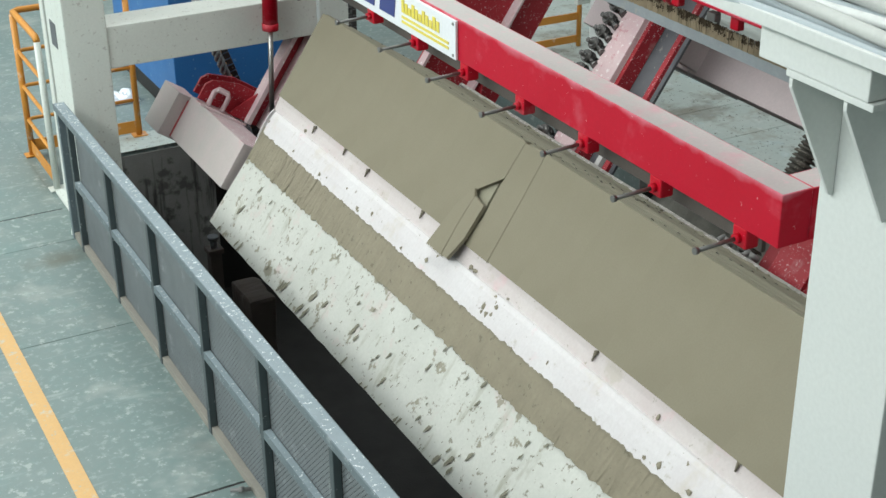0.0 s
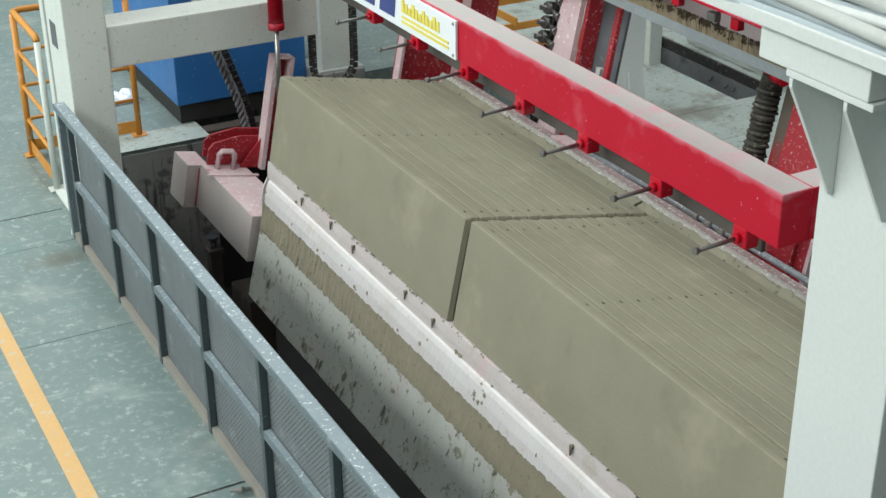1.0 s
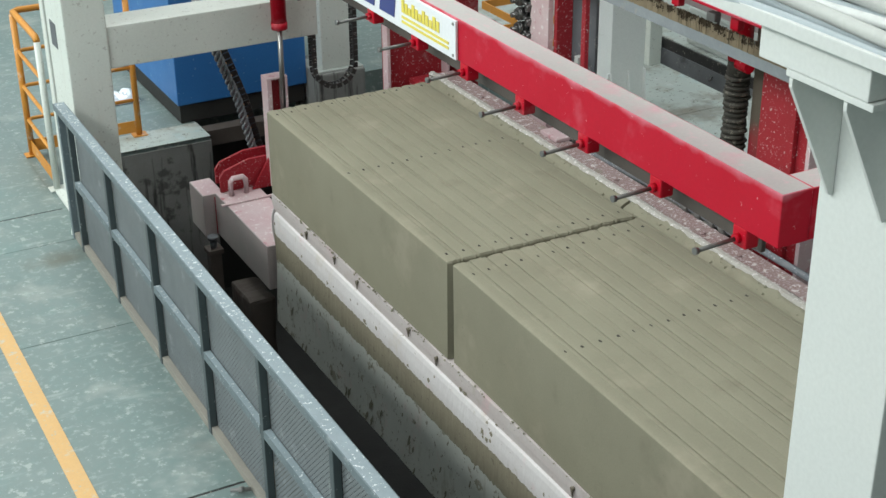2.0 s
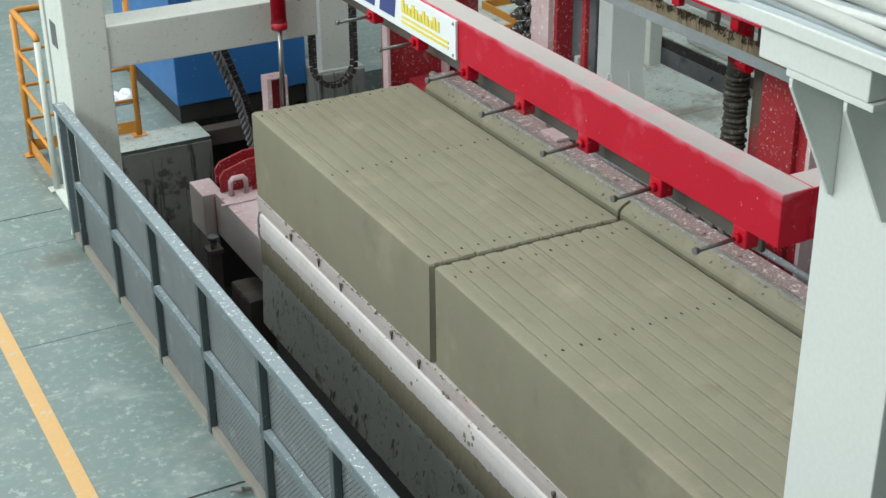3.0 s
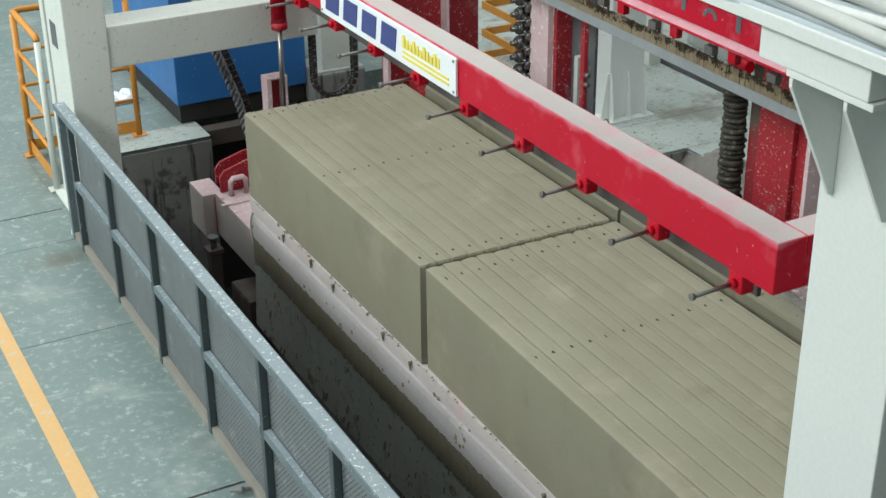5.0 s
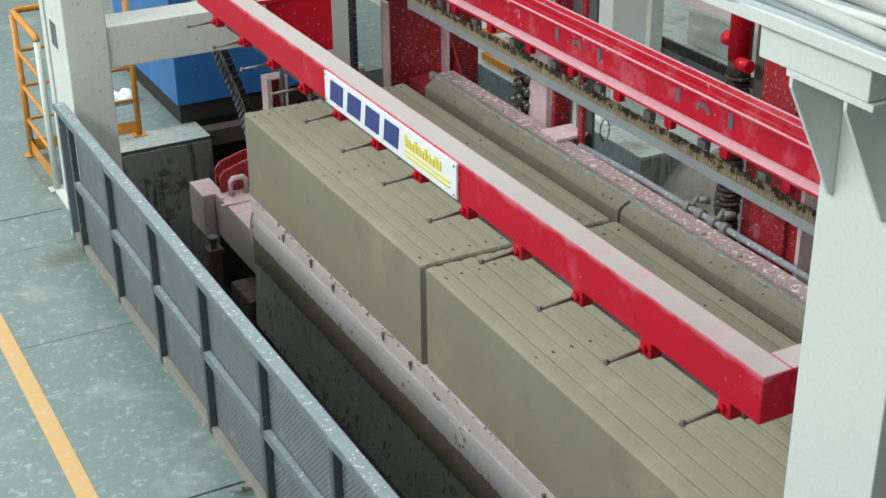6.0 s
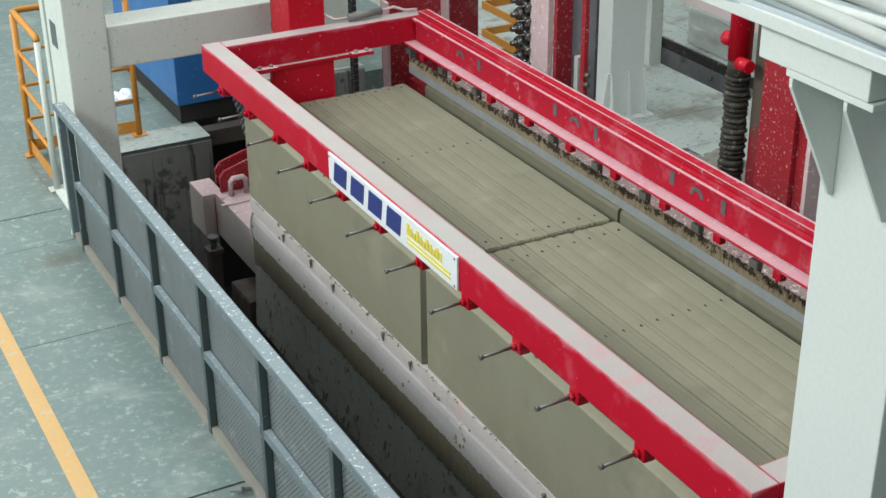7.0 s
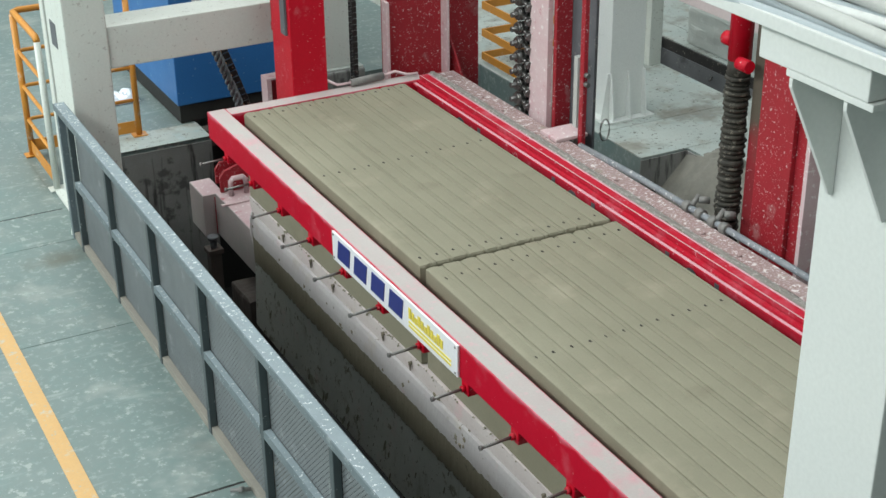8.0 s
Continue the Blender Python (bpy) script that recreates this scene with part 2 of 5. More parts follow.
ARMPAINT = material("grimy_grey_pink_paint", (0.40, 0.385, 0.36), (0.50, 0.40, 0.40), 3.5, 0.65, bump=0.2,
                    spots=[((0.55, 0.22, 0.27), 3.5, 0.63, 0.6, 0.12)])
LEDGE = material("crusted_pink_ledge", (0.30, 0.195, 0.19), (0.36, 0.29, 0.275), 5, 0.85, bump=0.5,
                 spots=[((0.62, 0.56, 0.55), 60, 0.53, 0.7, 0.08), ((0.74, 0.71, 0.69), 24, 0.57, 0.8), ((0.16, 0.12, 0.11), 30, 0.63, 0.6), ((0.26, 0.24, 0.19), 6, 0.62, 0.7, 0.06)])
ROLLER = material("greasy_black_steel", (0.10, 0.10, 0.098), (0.20, 0.195, 0.185), 12, 0.3, 0.75, bump=0.1, spots=[((0.4, 0.38, 0.34), 30, 0.635, 0.6)])
BELLOWS = material("slurry_caked_rubber", (0.028, 0.027, 0.022), (0.09, 0.085, 0.067), 9, 0.8, bump=0.5, spots=[((0.26, 0.245, 0.2), 26, 0.565, 0.7, 0.08), ((0.3, 0.28, 0.23), 9, 0.62, 0.5, 0.1)])
GREYPIPE = material("muddy_grey_fitting", (0.17, 0.175, 0.17), (0.27, 0.26, 0.235), 16, 0.65, 0.2, bump=0.3)
BOLTMUD = material("mud_caked_bolt", (0.16, 0.14, 0.1), (0.1, 0.09, 0.07), 20, 0.9, bump=0.6)
LIP = material("grey_cement_crust", (0.50, 0.485, 0.445), (0.36, 0.34, 0.30), 14, 0.9, bump=0.8, spots=[((0.78, 0.76, 0.74), 40, 0.56, 0.7)])
PLASTIC = material("white_plastic_sheet", (0.75, 0.8, 0.82), (0.66, 0.72, 0.75), 6, 0.35, bump=0.1)



def dusted(m, low, high, colour, amount, ragged=0.08):
    """Cement dust that has run over an upper edge, with a ragged border; low and high are heights on the thing."""
    nodes, links = m.node_tree.nodes, m.node_tree.links
    bsdf = nodes["Principled BSDF"]
    tc, sep = nodes.new("ShaderNodeTexCoord"), nodes.new("ShaderNodeSeparateXYZ")
    links.new(tc.outputs["Object"], sep.inputs[0])
    n = nodes.new("ShaderNodeTexNoise")
    n.inputs["Scale"].default_value, n.inputs["Detail"].default_value = 7.0, 6.0
    links.new(tc.outputs["Object"], n.inputs["Vector"])
    k = nodes.new("ShaderNodeMath")
    k.operation, k.inputs[1].default_value, k.inputs[2].default_value = "MULTIPLY_ADD", ragged, -ragged / 2
    links.new(n.outputs["Fac"], k.inputs[0])
    s = nodes.new("ShaderNodeMath")
    links.new(sep.outputs["Z"], s.inputs[0])
    links.new(k.outputs[0], s.inputs[1])
    r = nodes.new("ShaderNodeMapRange")
    r.inputs["From Min"].default_value, r.inputs["From Max"].default_value, r.inputs["To Max"].default_value = low, high, amount
    links.new(s.outputs[0], r.inputs["Value"])
    mx = nodes.new("ShaderNodeMix")
    mx.data_type = "RGBA"
    links.new(r.outputs["Result"], mx.inputs["Factor"])
    links.new(bsdf.inputs["Base Color"].links[0].from_socket, mx.inputs["A"])
    mx.inputs["B"].default_value = (*colour, 1)
    links.new(mx.outputs["Result"], bsdf.inputs["Base Color"])
    return m


RED_BEAM = dusted(material("dust_rimmed_red_paint", (0.48, 0.006, 0.026), (0.42, 0.006, 0.020), 2.2, 0.5, bump=0.03, spec=0.2,
                           spots=[((0.64, 0.22, 0.27), 4, 0.57, 0.3, 0.2), ((0.7, 0.5, 0.5), 45, 0.665, 0.6)]), -0.022, 0.018, (0.64, 0.24, 0.30), 0.8)
RED_CHANNEL = material("dusty_red_channel_paint", (0.46, 0.011, 0.03), (0.40, 0.022, 0.042), 2.5, 0.75, bump=0.05, spec=0.1,
                       spots=[((0.62, 0.24, 0.29), 4, 0.54, 0.4, 0.2), ((0.68, 0.45, 0.47), 18, 0.63, 0.5, 0.08)])
PINK_RIM = material("pink_dust_on_red_edge", (0.60, 0.38, 0.42), (0.56, 0.24, 0.29), 5, 0.85, bump=0.2,
                    spots=[((0.70, 0.55, 0.55), 20, 0.58, 0.6, 0.1), ((0.5, 0.02, 0.05), 6, 0.63, 0.6, 0.1)])
RED_CAKED = dusted(material("slurry_caked_red_paint", (0.27, 0.016, 0.024), (0.18, 0.014, 0.018), 3, 0.6, bump=0.3,
                            spots=[((0.45, 0.33, 0.32), 3.5, 0.63, 0.5, 0.12), ((0.6, 0.5, 0.5), 46, 0.64, 0.8)]), 0.80, 1.05, (0.085, 0.08, 0.058), 0.95, 0.5)
BRISTLE_TAN = material("cement_caked_bristles", (0.40, 0.33, 0.225), (0.28, 0.235, 0.17), 18, 0.9, bump=0.4, grain=160)

# ---- building helpers ----
BASE = {}


def thing(name, label, category, at=(0, 0, 0), group="", kind=""):
    """An Empty at a thing's base; its parts are given in the place's own metres."""
    ob = new(name)
    ob.empty_display_size = 0.1
    ob.location = at
    BASE[ob.name] = Vector(at)
    return tagged(ob, label, category, group, kind)


def finish(name, bm, mats, base=(0, 0, 0)):
    bmesh.ops.translate(bm, verts=bm.verts, vec=-Vector(base))
    data = bpy.data.meshes.new(name)
    bm.to_mesh(data)
    bm.free()
    for m in (mats if isinstance(mats, (list, tuple)) else [mats]):
        data.materials.append(m)
    return data


def part(name, bm, mats, parent, label="", kind=""):
    base = BASE[parent.name]
    ob = new(name, finish(name, bm, mats, base))
    ob.parent = parent
    BASE[ob.name] = base
    return tagged(ob, label, kind=kind)


def solid(name, bm, mats, label, category="", at=(0, 0, 0), group="", kind=""):
    ob = new(name, finish(name, bm, mats, at))
    ob.location = at
    BASE[ob.name] = Vector(at)
    return tagged(ob, label, category, group, kind)


def box(bm, a, b, bevel=0.0, top=None, slot=0):
    """A box from corner a to corner b; top: the material slot of its upper face."""
    lo = [min(p, q) for p, q in zip(a, b)]
    hi = [max(p, q) for p, q in zip(a, b)]
    made = bmesh.ops.create_cube(bm, size=1.0)["verts"]
    for v in made:
        v.co = [lo[i] if v.co[i] < 0 else hi[i] for i in range(3)]
    faces = {f for v in made for f in v.link_faces}
    for f in faces:
        f.material_index = slot
        if top is not None and f.normal.z > 0.9:
            f.material_index = top
    if bevel:
        bmesh.ops.bevel(bm, geom=list({e for v in made for e in v.link_edges}), offset=bevel, segments=2, affect="EDGES", profile=0.6)
    return bm


def boxes(*items, bevel=0.0, top=None):
    bm = bmesh.new()
    for a, b in items:
        box(bm, a, b, bevel, top)
    return bm


def rod(bm, a, b, r, r2=None, seg=12, slot=0):
    """A round bar from a to b."""
    a, b = Vector(a), Vector(b)
    d = b - a
    m = Matrix.Translation((a + b) / 2) @ d.to_track_quat("Z", "Y").to_matrix().to_4x4()
    made = bmesh.ops.create_cone(bm, cap_ends=True, segments=seg, radius1=r, radius2=r if r2 is None else r2, depth=d.length, matrix=m)["verts"]
    for f in {f for v in made for f in v.link_faces}:
        f.material_index = slot
        f.smooth = len(f.verts) == 4
    return bm


def rods(*items, seg=12):
    bm = bmesh.new()
    for it in items:
        rod(bm, *it, seg=seg)
    return bm


def prism(bm, outline, axis, a, b, bevel=0.0, slot=0):
    """An outline of (u, v) pairs carried from a to b along an axis: x takes (y, z), y takes (x, z), z takes (x, y)."""
    def at(u, v, w):
        return {"x": (w, u, v), "y": (u, w, v), "z": (u, v, w)}[axis]
    p = [bm.verts.new(at(u, v, a)) for u, v in outline]
    q = [bm.verts.new(at(u, v, b)) for u, v in outline]
    n = len(p)
    faces = [bm.faces.new(p), bm.faces.new(q[::-1])]
    for i in range(n):
        faces.append(bm.faces.new((p[i], q[i], q[(i + 1) % n], p[(i + 1) % n])))
    for f in faces:
        f.material_index = slot
    bmesh.ops.recalc_face_normals(bm, faces=faces)
    if bevel:
        bmesh.ops.bevel(bm, geom=list({e for f in faces for e in f.edges}), offset=bevel, segments=2, affect="EDGES", profile=0.6)
    return bm


def tube(bm, points, r, seg=8, slot=0):
    """A round tube along points."""
    rings = []
    pts = [Vector(p) for p in points]
    for i, p in enumerate(pts):
        d = (pts[min(i + 1, len(pts) - 1)] - pts[max(i - 1, 0)]).normalized()
        q = d.to_track_quat("Z", "Y")
        rings.append([bm.verts.new(p + q @ Vector((r * math.cos(k * math.tau / seg), r * math.sin(k * math.tau / seg), 0))) for k in range(seg)])
    for a, b in zip(rings, rings[1:]):
        for k in range(seg):
            f = bm.faces.new((a[k], a[(k + 1) % seg], b[(k + 1) % seg], b[k]))
            f.smooth, f.material_index = True, slot
    bm.faces.new(rings[0][::-1])
    bm.faces.new(rings[-1])
    return bm


# ---- how the tilting table, its platform and the lifting frame go ----
AXIS_X, AXIS_Z = 1.379, 0.129
TILT = [(0.0, 34.26), (0.1, 32.5), (0.2, 30.3), (0.3, 27.7), (0.4, 24.9), (0.5, 22.2), (0.6, 19.8), (0.7, 17.5), (0.8, 15.4), (0.9, 13.4),
        (1.0, 11.4), (1.1, 9.5), (1.2, 7.6), (1.3, 5.8), (1.4, 4.15), (1.5, 2.74), (1.6, 1.65), (1.7, 0.9), (1.8, 0.4), (1.9, 0.12), (2.0, 0.0), (8.0, 0.0)]
SLIDE = [(0.0, 0.161), (2.1, 0.161), (2.3, 0.152), (2.5, 0.126), (2.8, 0.082), (3.0, 0.053), (3.1, 0.039), (3.2, 0.026), (3.3, 0.014), (3.4, 0.006), (3.5, 0.002), (3.7, 0.0), (8.0, 0.0)]
DROP = [(0.0, 2.185), (4.6, 2.185), (4.7, 2.15), (4.8, 2.105), (5.8, 1.632), (6.0, 1.526), (6.5, 1.286), (7.0, 1.061), (7.5, 0.829), (8.0, 0.590)]


def at_time(table, t):
    return float(np.interp(t, [k[0] for k in table], [k[1] for k in table]))


def tilted(t):
    return pose(AXIS_X, 0, AXIS_Z, 0, at_time(TILT, t), 0) @ pose(-AXIS_X, 0, -AXIS_Z)


def carried_at(t):
    s = at_time(SLIDE, t)
    return tilted(t) @ pose(s, 0, -0.1 * s)


TIMES = sorted({k[0] for k in TILT} | {k[0] for k in SLIDE})

# ---- hall: floor, pit, walls, roof ----
bm = boxes(((-14, -14, FLOOR - 0.3), (-1.0, 20, FLOOR - 0.03)), ((-1.0, 3.42, FLOOR - 0.3), (-0.56, 4.78, FLOOR - 0.006)),
           ((-1.0, 4.78, FLOOR - 0.3), (0.46, 20, FLOOR - 0.006)), ((0.46, 5.6, FLOOR - 0.3), (3.3, 20, FLOOR - 0.006)),
           ((3.3, 2.62, FLOOR - 0.3), (4.786, 20, FLOOR - 0.012)), ((4.786, 2.62, FLOOR - 0.3), (16, 3.30, FLOOR - 0.012)), ((4.786, 5.10, FLOOR - 0.3), (16, 20, FLOOR - 0.012)), ((5.30, 3.30, FLOOR - 0.3), (16, 5.10, FLOOR - 0.012)), ((3.75, -14, FLOOR - 0.3), (16, 2.62, FLOOR - 0.012)), ((-1.0, -14, FLOOR - 0.3), (3.75, -5.2, FLOOR - 0.006)))
floor = solid("floor", bm, EPOXY, "dusty green painted factory floor around a pit", "floor", kind="structure")
joints = [-14, -6.0, -3.1, 0.02, 1.98, 3.36, 3.92, 5.95, 8.4, 20]
for y0, y1 in zip(joints, joints[1:]):
    g0, g1 = (0.009 if y in (3.92, 0.02) else 0.003 for y in (y0, y1))
    part("floor_slab", boxes(((-2.95, y0 + g0, FLOOR - 0.029), (-1.0, y1 - g1, FLOOR)), bevel=0.002), EPOXY_DIRTY if y0 < 3.1 < y1 else EPOXY, floor)
for y in (3.92, 0.02):
    part("joint_filler", boxes(((-2.95, y - 0.0085, FLOOR - 0.0285), (-1.002, y + 0.0085, FLOOR - 0.004))), BLACK, floor, "dark joint filler")
for y0, y1 in ((-14, -2.0), (-2.0, 4.6), (4.6, 20)):
    part("floor_slab", boxes(((-14, y0 + 0.003, FLOOR - 0.029), (-2.956, y1 - 0.003, FLOOR)), bevel=0.002), EPOXY, floor)
for a, b in (((3.3, 2.62), (5.6, 3.24)), ((3.3, 3.246), (4.786, 6.2)), ((4.786, 3.246), (5.6, 3.30)), ((4.786, 5.10), (5.6, 6.2)), ((5.30, 3.30), (5.6, 5.10)), ((3.75, -14), (5.6, 2.614)), ((5.606, -14), (16, 20)), ((3.3, 6.206), (5.6, 20))):
    part("floor_slab", boxes(((*a, FLOOR - 0.011), (*b, FLOOR)), bevel=0.002), FLOOR_WORN, floor, "worn pale concrete floor slab")
part("floor_slab", boxes(((-0.556, 4.768, FLOOR - 0.0055), (0.46, 5.12, FLOOR)), bevel=0.002), FLOOR_WORN, floor, "worn pale slab at the pit corner")
solid("floor_marking", boxes(((-1.868, -14, FLOOR), (-1.768, 20, FLOOR + 0.004))), LINE, "worn orange-yellow walkway line painted on the floor", "floor line", kind="structure")

pit = thing("pit", "concrete pit under the tilting table, near-black for its shade", "pit", (1.4, 0, PIT), kind="structure")
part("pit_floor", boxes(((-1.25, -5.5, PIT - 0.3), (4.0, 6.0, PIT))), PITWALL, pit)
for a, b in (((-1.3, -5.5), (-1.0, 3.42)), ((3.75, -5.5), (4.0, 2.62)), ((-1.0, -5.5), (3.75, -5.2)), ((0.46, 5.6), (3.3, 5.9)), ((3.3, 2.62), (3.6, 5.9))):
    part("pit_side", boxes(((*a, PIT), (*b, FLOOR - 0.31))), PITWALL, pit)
bm = boxes(((-1.0, 3.42, PIT), (-0.56, 4.78, FLOOR - 0.31)), ((-0.99, 4.78, PIT), (0.455, 5.9, FLOOR - 0.31)))
solid("pit_wall", bm, CONCRETE, "stained grey concrete side of the pit with dark runs", "pit wall", kind="structure")
bm = boxes(((-0.558, 4.765, PIT), (0.462, 4.779, FLOOR - 0.04)), ((0.461, 4.79, PIT), (0.472, 5.6, FLOOR - 0.04)))
solid("pit_kerb", bm, CONCRETE, "grey concrete face of the pit edge, streaked with slurry", "pit edge", kind="structure")
solid("pit_edge", boxes(((3.288, 2.606, FLOOR - 0.28), (3.76, 2.618, FLOOR - 0.02)), ((3.735, -5.2, FLOOR - 0.28), (3.748, 2.6, FLOOR - 0.02))), CONCRETE,
      "stained concrete lip of the pit", "pit edge", kind="structure")

WX0, WX1, WY0, WY1 = -13.8, 15.8, -13.8, 19.8
bm = boxes(((WX0 - 0.2, WY0, FLOOR), (WX0, WY1, 2.25)), ((WX0 - 0.2, WY0, 6.35), (WX0, WY1, ROOF)), ((WX0 - 0.2, WY0, 2.25), (WX0, -9.1, 6.35)), ((WX0 - 0.2, 15.1, 2.25), (WX0, WY1, 6.35)))
solid("wall_west", bm, HALLWALL, "pale sheet-metal hall wall, unseen, with an added ribbon of windows", "wall", kind="structure")
# mullions for the added, unseen ribbon window
window = thing("unseen_window_1", "unseen ribbon window with slim steel mullions, added for side light", "window", (WX0 - 0.1, 3.0, 2.25), kind="structure")
for k in range(13):
    y = -9.1 + 24.2 * k / 12
    part("mullion", boxes(((WX0 - 0.16, y - 0.03, 2.26), (WX0 - 0.1, y + 0.03, 6.34))), GREYPALE, window)
for nm, a, b in (("wall_south", (WX0, WY0 - 0.2, FLOOR), (WX1, WY0, ROOF)), ("wall_east", (WX1, WY0, FLOOR), (WX1 + 0.2, WY1, ROOF)),
                 ("wall_north", (WX0, WY1, FLOOR), (WX1, WY1 + 0.2, ROOF))):
    solid(nm, boxes((a, b)), HALLWALL, "pale sheet-metal wall of the factory hall", "wall", kind="structure")
bm = bmesh.new()
edges = [WX0]
for sx, sw in SKYLIGHTS:
    edges += [sx - sw / 2, sx + sw / 2]
edges.append(WX1)
for x0, x1 in zip(edges[0::2], edges[1::2]):
    box(bm, (x0, WY0, ROOF), (x1, WY1, ROOF + 0.2))
for sx, sw in SKYLIGHTS:
    box(bm, (sx - sw / 2, WY0, ROOF), (sx + sw / 2, 4.8 - 12.1, ROOF + 0.2))
    box(bm, (sx - sw / 2, 4.8 + 12.1, ROOF), (sx + sw / 2, WY1, ROOF + 0.2))
solid("ceiling", bm, HALLWALL, "pale hall roof with long skylight openings", "ceiling", kind="structure")

# ---- the fence along the pit ----
FX = -1.046
post_y = [3.14 - 0.867 * k for k in range(9)]
fence = thing("fence", "slate-grey steel guard fence with perforated panels along the pit", "fence", (FX, 0, FLOOR))
part("top_rail", boxes(((FX - 0.02, -4.3, 0.536), (FX + 0.060, 3.45, 0.583)), bevel=0.006, top=1), [FENCE, FENCE_TOP], fence, "cement-splashed top rail")
for i, y in enumerate(post_y):
    part("post", boxes(((FX - 0.012, y - 0.022, FLOOR), (FX + 0.028, y + 0.022, 0.536)), bevel=0.004), FENCE_POST, fence)
    y1 = post_y[i + 1] if i + 1 < len(post_y) else y - 0.867
    part("middle_rail", boxes(((FX - 0.014, y1 + 0.024, 0.078), (FX + 0.028, y - 0.024, 0.125)), bevel=0.004, top=1), [FENCE, FENCE_TOP], fence)
    for z0, z1 in ((0.125, 0.536), (FLOOR + 0.05, 0.078)):
        part("panel", boxes(((FX + 0.030, y1 + 0.02, z0 - 0.01), (FX + 0.036, y - 0.02, z1 + 0.01))), MESH, fence)
part("end_post", boxes(((FX - 0.014, 3.36, FLOOR), (FX + 0.036, 3.41, 0.536)), bevel=0.004), FENCE, fence)
part("panel", boxes(((FX + 0.030, 3.16, FLOOR + 0.06), (FX + 0.036, 3.36, 0.536))), MESH, fence)
part("kick_plate", boxes(((FX - 0.006, -4.3, FLOOR), (FX + 0.03, 3.40, FLOOR + 0.05)), bevel=0.003), KICK, fence, "dusty tan kick plate at the foot")
solid("white_bracket", prism(bmesh.new(), [(-1.06, FLOOR), (-0.93, FLOOR), (-0.93, -0.02), (-1.0, -0.02)], "y", 3.43, 3.45), WHITE, "white steel bracket plate beside the column", "bracket")

# ---- portal column with its beam, and the orange railing ----
column = thing("column", "off-white steel column speckled with cement splashes", "column", (-0.77, 3.85, FLOOR))
part("shaft", boxes(((-0.913, 3.5, FLOOR + 0.02), (-0.620, 4.19, 5.2)), bevel=0.012), WHITE, column)
part("base_plate", boxes(((-0.97, 3.47, FLOOR), (-0.58, 4.24, FLOOR + 0.02)), bevel=0.003), WHITE, column)
part("cover_plate", boxes(((-0.916, 3.74, 0.86), (-0.9135, 3.90, 1.04))), GREYDARK, column, "small grey cover plate")
part("cover_plate", boxes(((-0.916, 3.66, 0.22), (-0.9135, 3.80, 0.42))), GREYPALE, column, "pale grey cover plate")
part("edge_strip", boxes(((-0.925, 4.0, 0.35), (-0.9135, 4.03, 4.0))), GREYPALE, column)
part("cross_beam", boxes(((-0.62, 3.52, 0.735), (0.95, 3.82, 1.035)), bevel=0.008), WHITE, column, "off-white horizontal box beam")

rail = thing("railing", "orange tubular steel guard railing with a worn white coat", "railing", (-0.94, 4.7, FLOOR))
RX, RY0, RY1, RX2 = -0.94, 4.30, 5.08, -0.05
for x, y in ((RX, RY0), (RX, RY1), (RX2, RY1)):
    bm = rods(((x, y, FLOOR), (x, y, 0.76), 0.026))
    box(bm, (x - 0.06, y - 0.05, FLOOR), (x + 0.06, y + 0.05, FLOOR + 0.008))
    part("rail_post", bm, WHITE if y == RY0 else ORANGE, rail, "post worn down to a white coat" if y == RY0 else "")
for z, r in ((0.79, 0.026), (0.47, 0.016), (0.18, 0.016), (-0.10, 0.016)):
    part("rail_bar", tube(bmesh.new(), [(RX, RY0, z - 0.03), (RX, RY0 + 0.03, z), (RX, RY1 - 0.04, z), (RX + 0.04, RY1, z), (RX2, RY1, z)], r), ORANGE, rail)
part("toe_board", boxes(((RX - 0.004, RY0, FLOOR + 0.03), (RX + 0.004, RY1, FLOOR + 0.13)), ((RX, RY1 - 0.004, FLOOR + 0.03), (RX2, RY1 + 0.004, FLOOR + 0.13))), ORANGE, rail)

# ---- blue tank, drag chains and cables behind ----
tank = thing("tank", "blue painted steel tank standing at the pit edge", "tank", (1.2, 5.9, FLOOR))
part("shell", boxes(((0.32, 5.14, FLOOR + 0.16), (1.50, 6.9, 0.95)), bevel=0.01), BLUE, tank)
# fills the gap below the tank, coloured near-black as its shade
part("plinth", boxes(((0.34, 5.16, FLOOR), (1.48, 6.88, FLOOR + 0.16))), PITWALL, tank, "near-black plinth painting the shade of the gap below the tank")
part("flange", boxes(((0.28, 5.08, 0.95), (1.54, 6.96, 1.0)), bevel=0.004), GREYPALE, tank, "pale grey rim")
part("pipe_stub", rods(((0.5, 5.3, 1.04), (1.3, 5.3, 1.04), 0.04)), GREYDARK, tank, "dark pipe on the rim")
solid("floor_beam", boxes(((0.48, 4.92, FLOOR - 0.16), (2.6, 5.06, FLOOR - 0.02)), bevel=0.004), RUSTY_SHADE, "dark grimy steel beam bridging the pit", "beam")


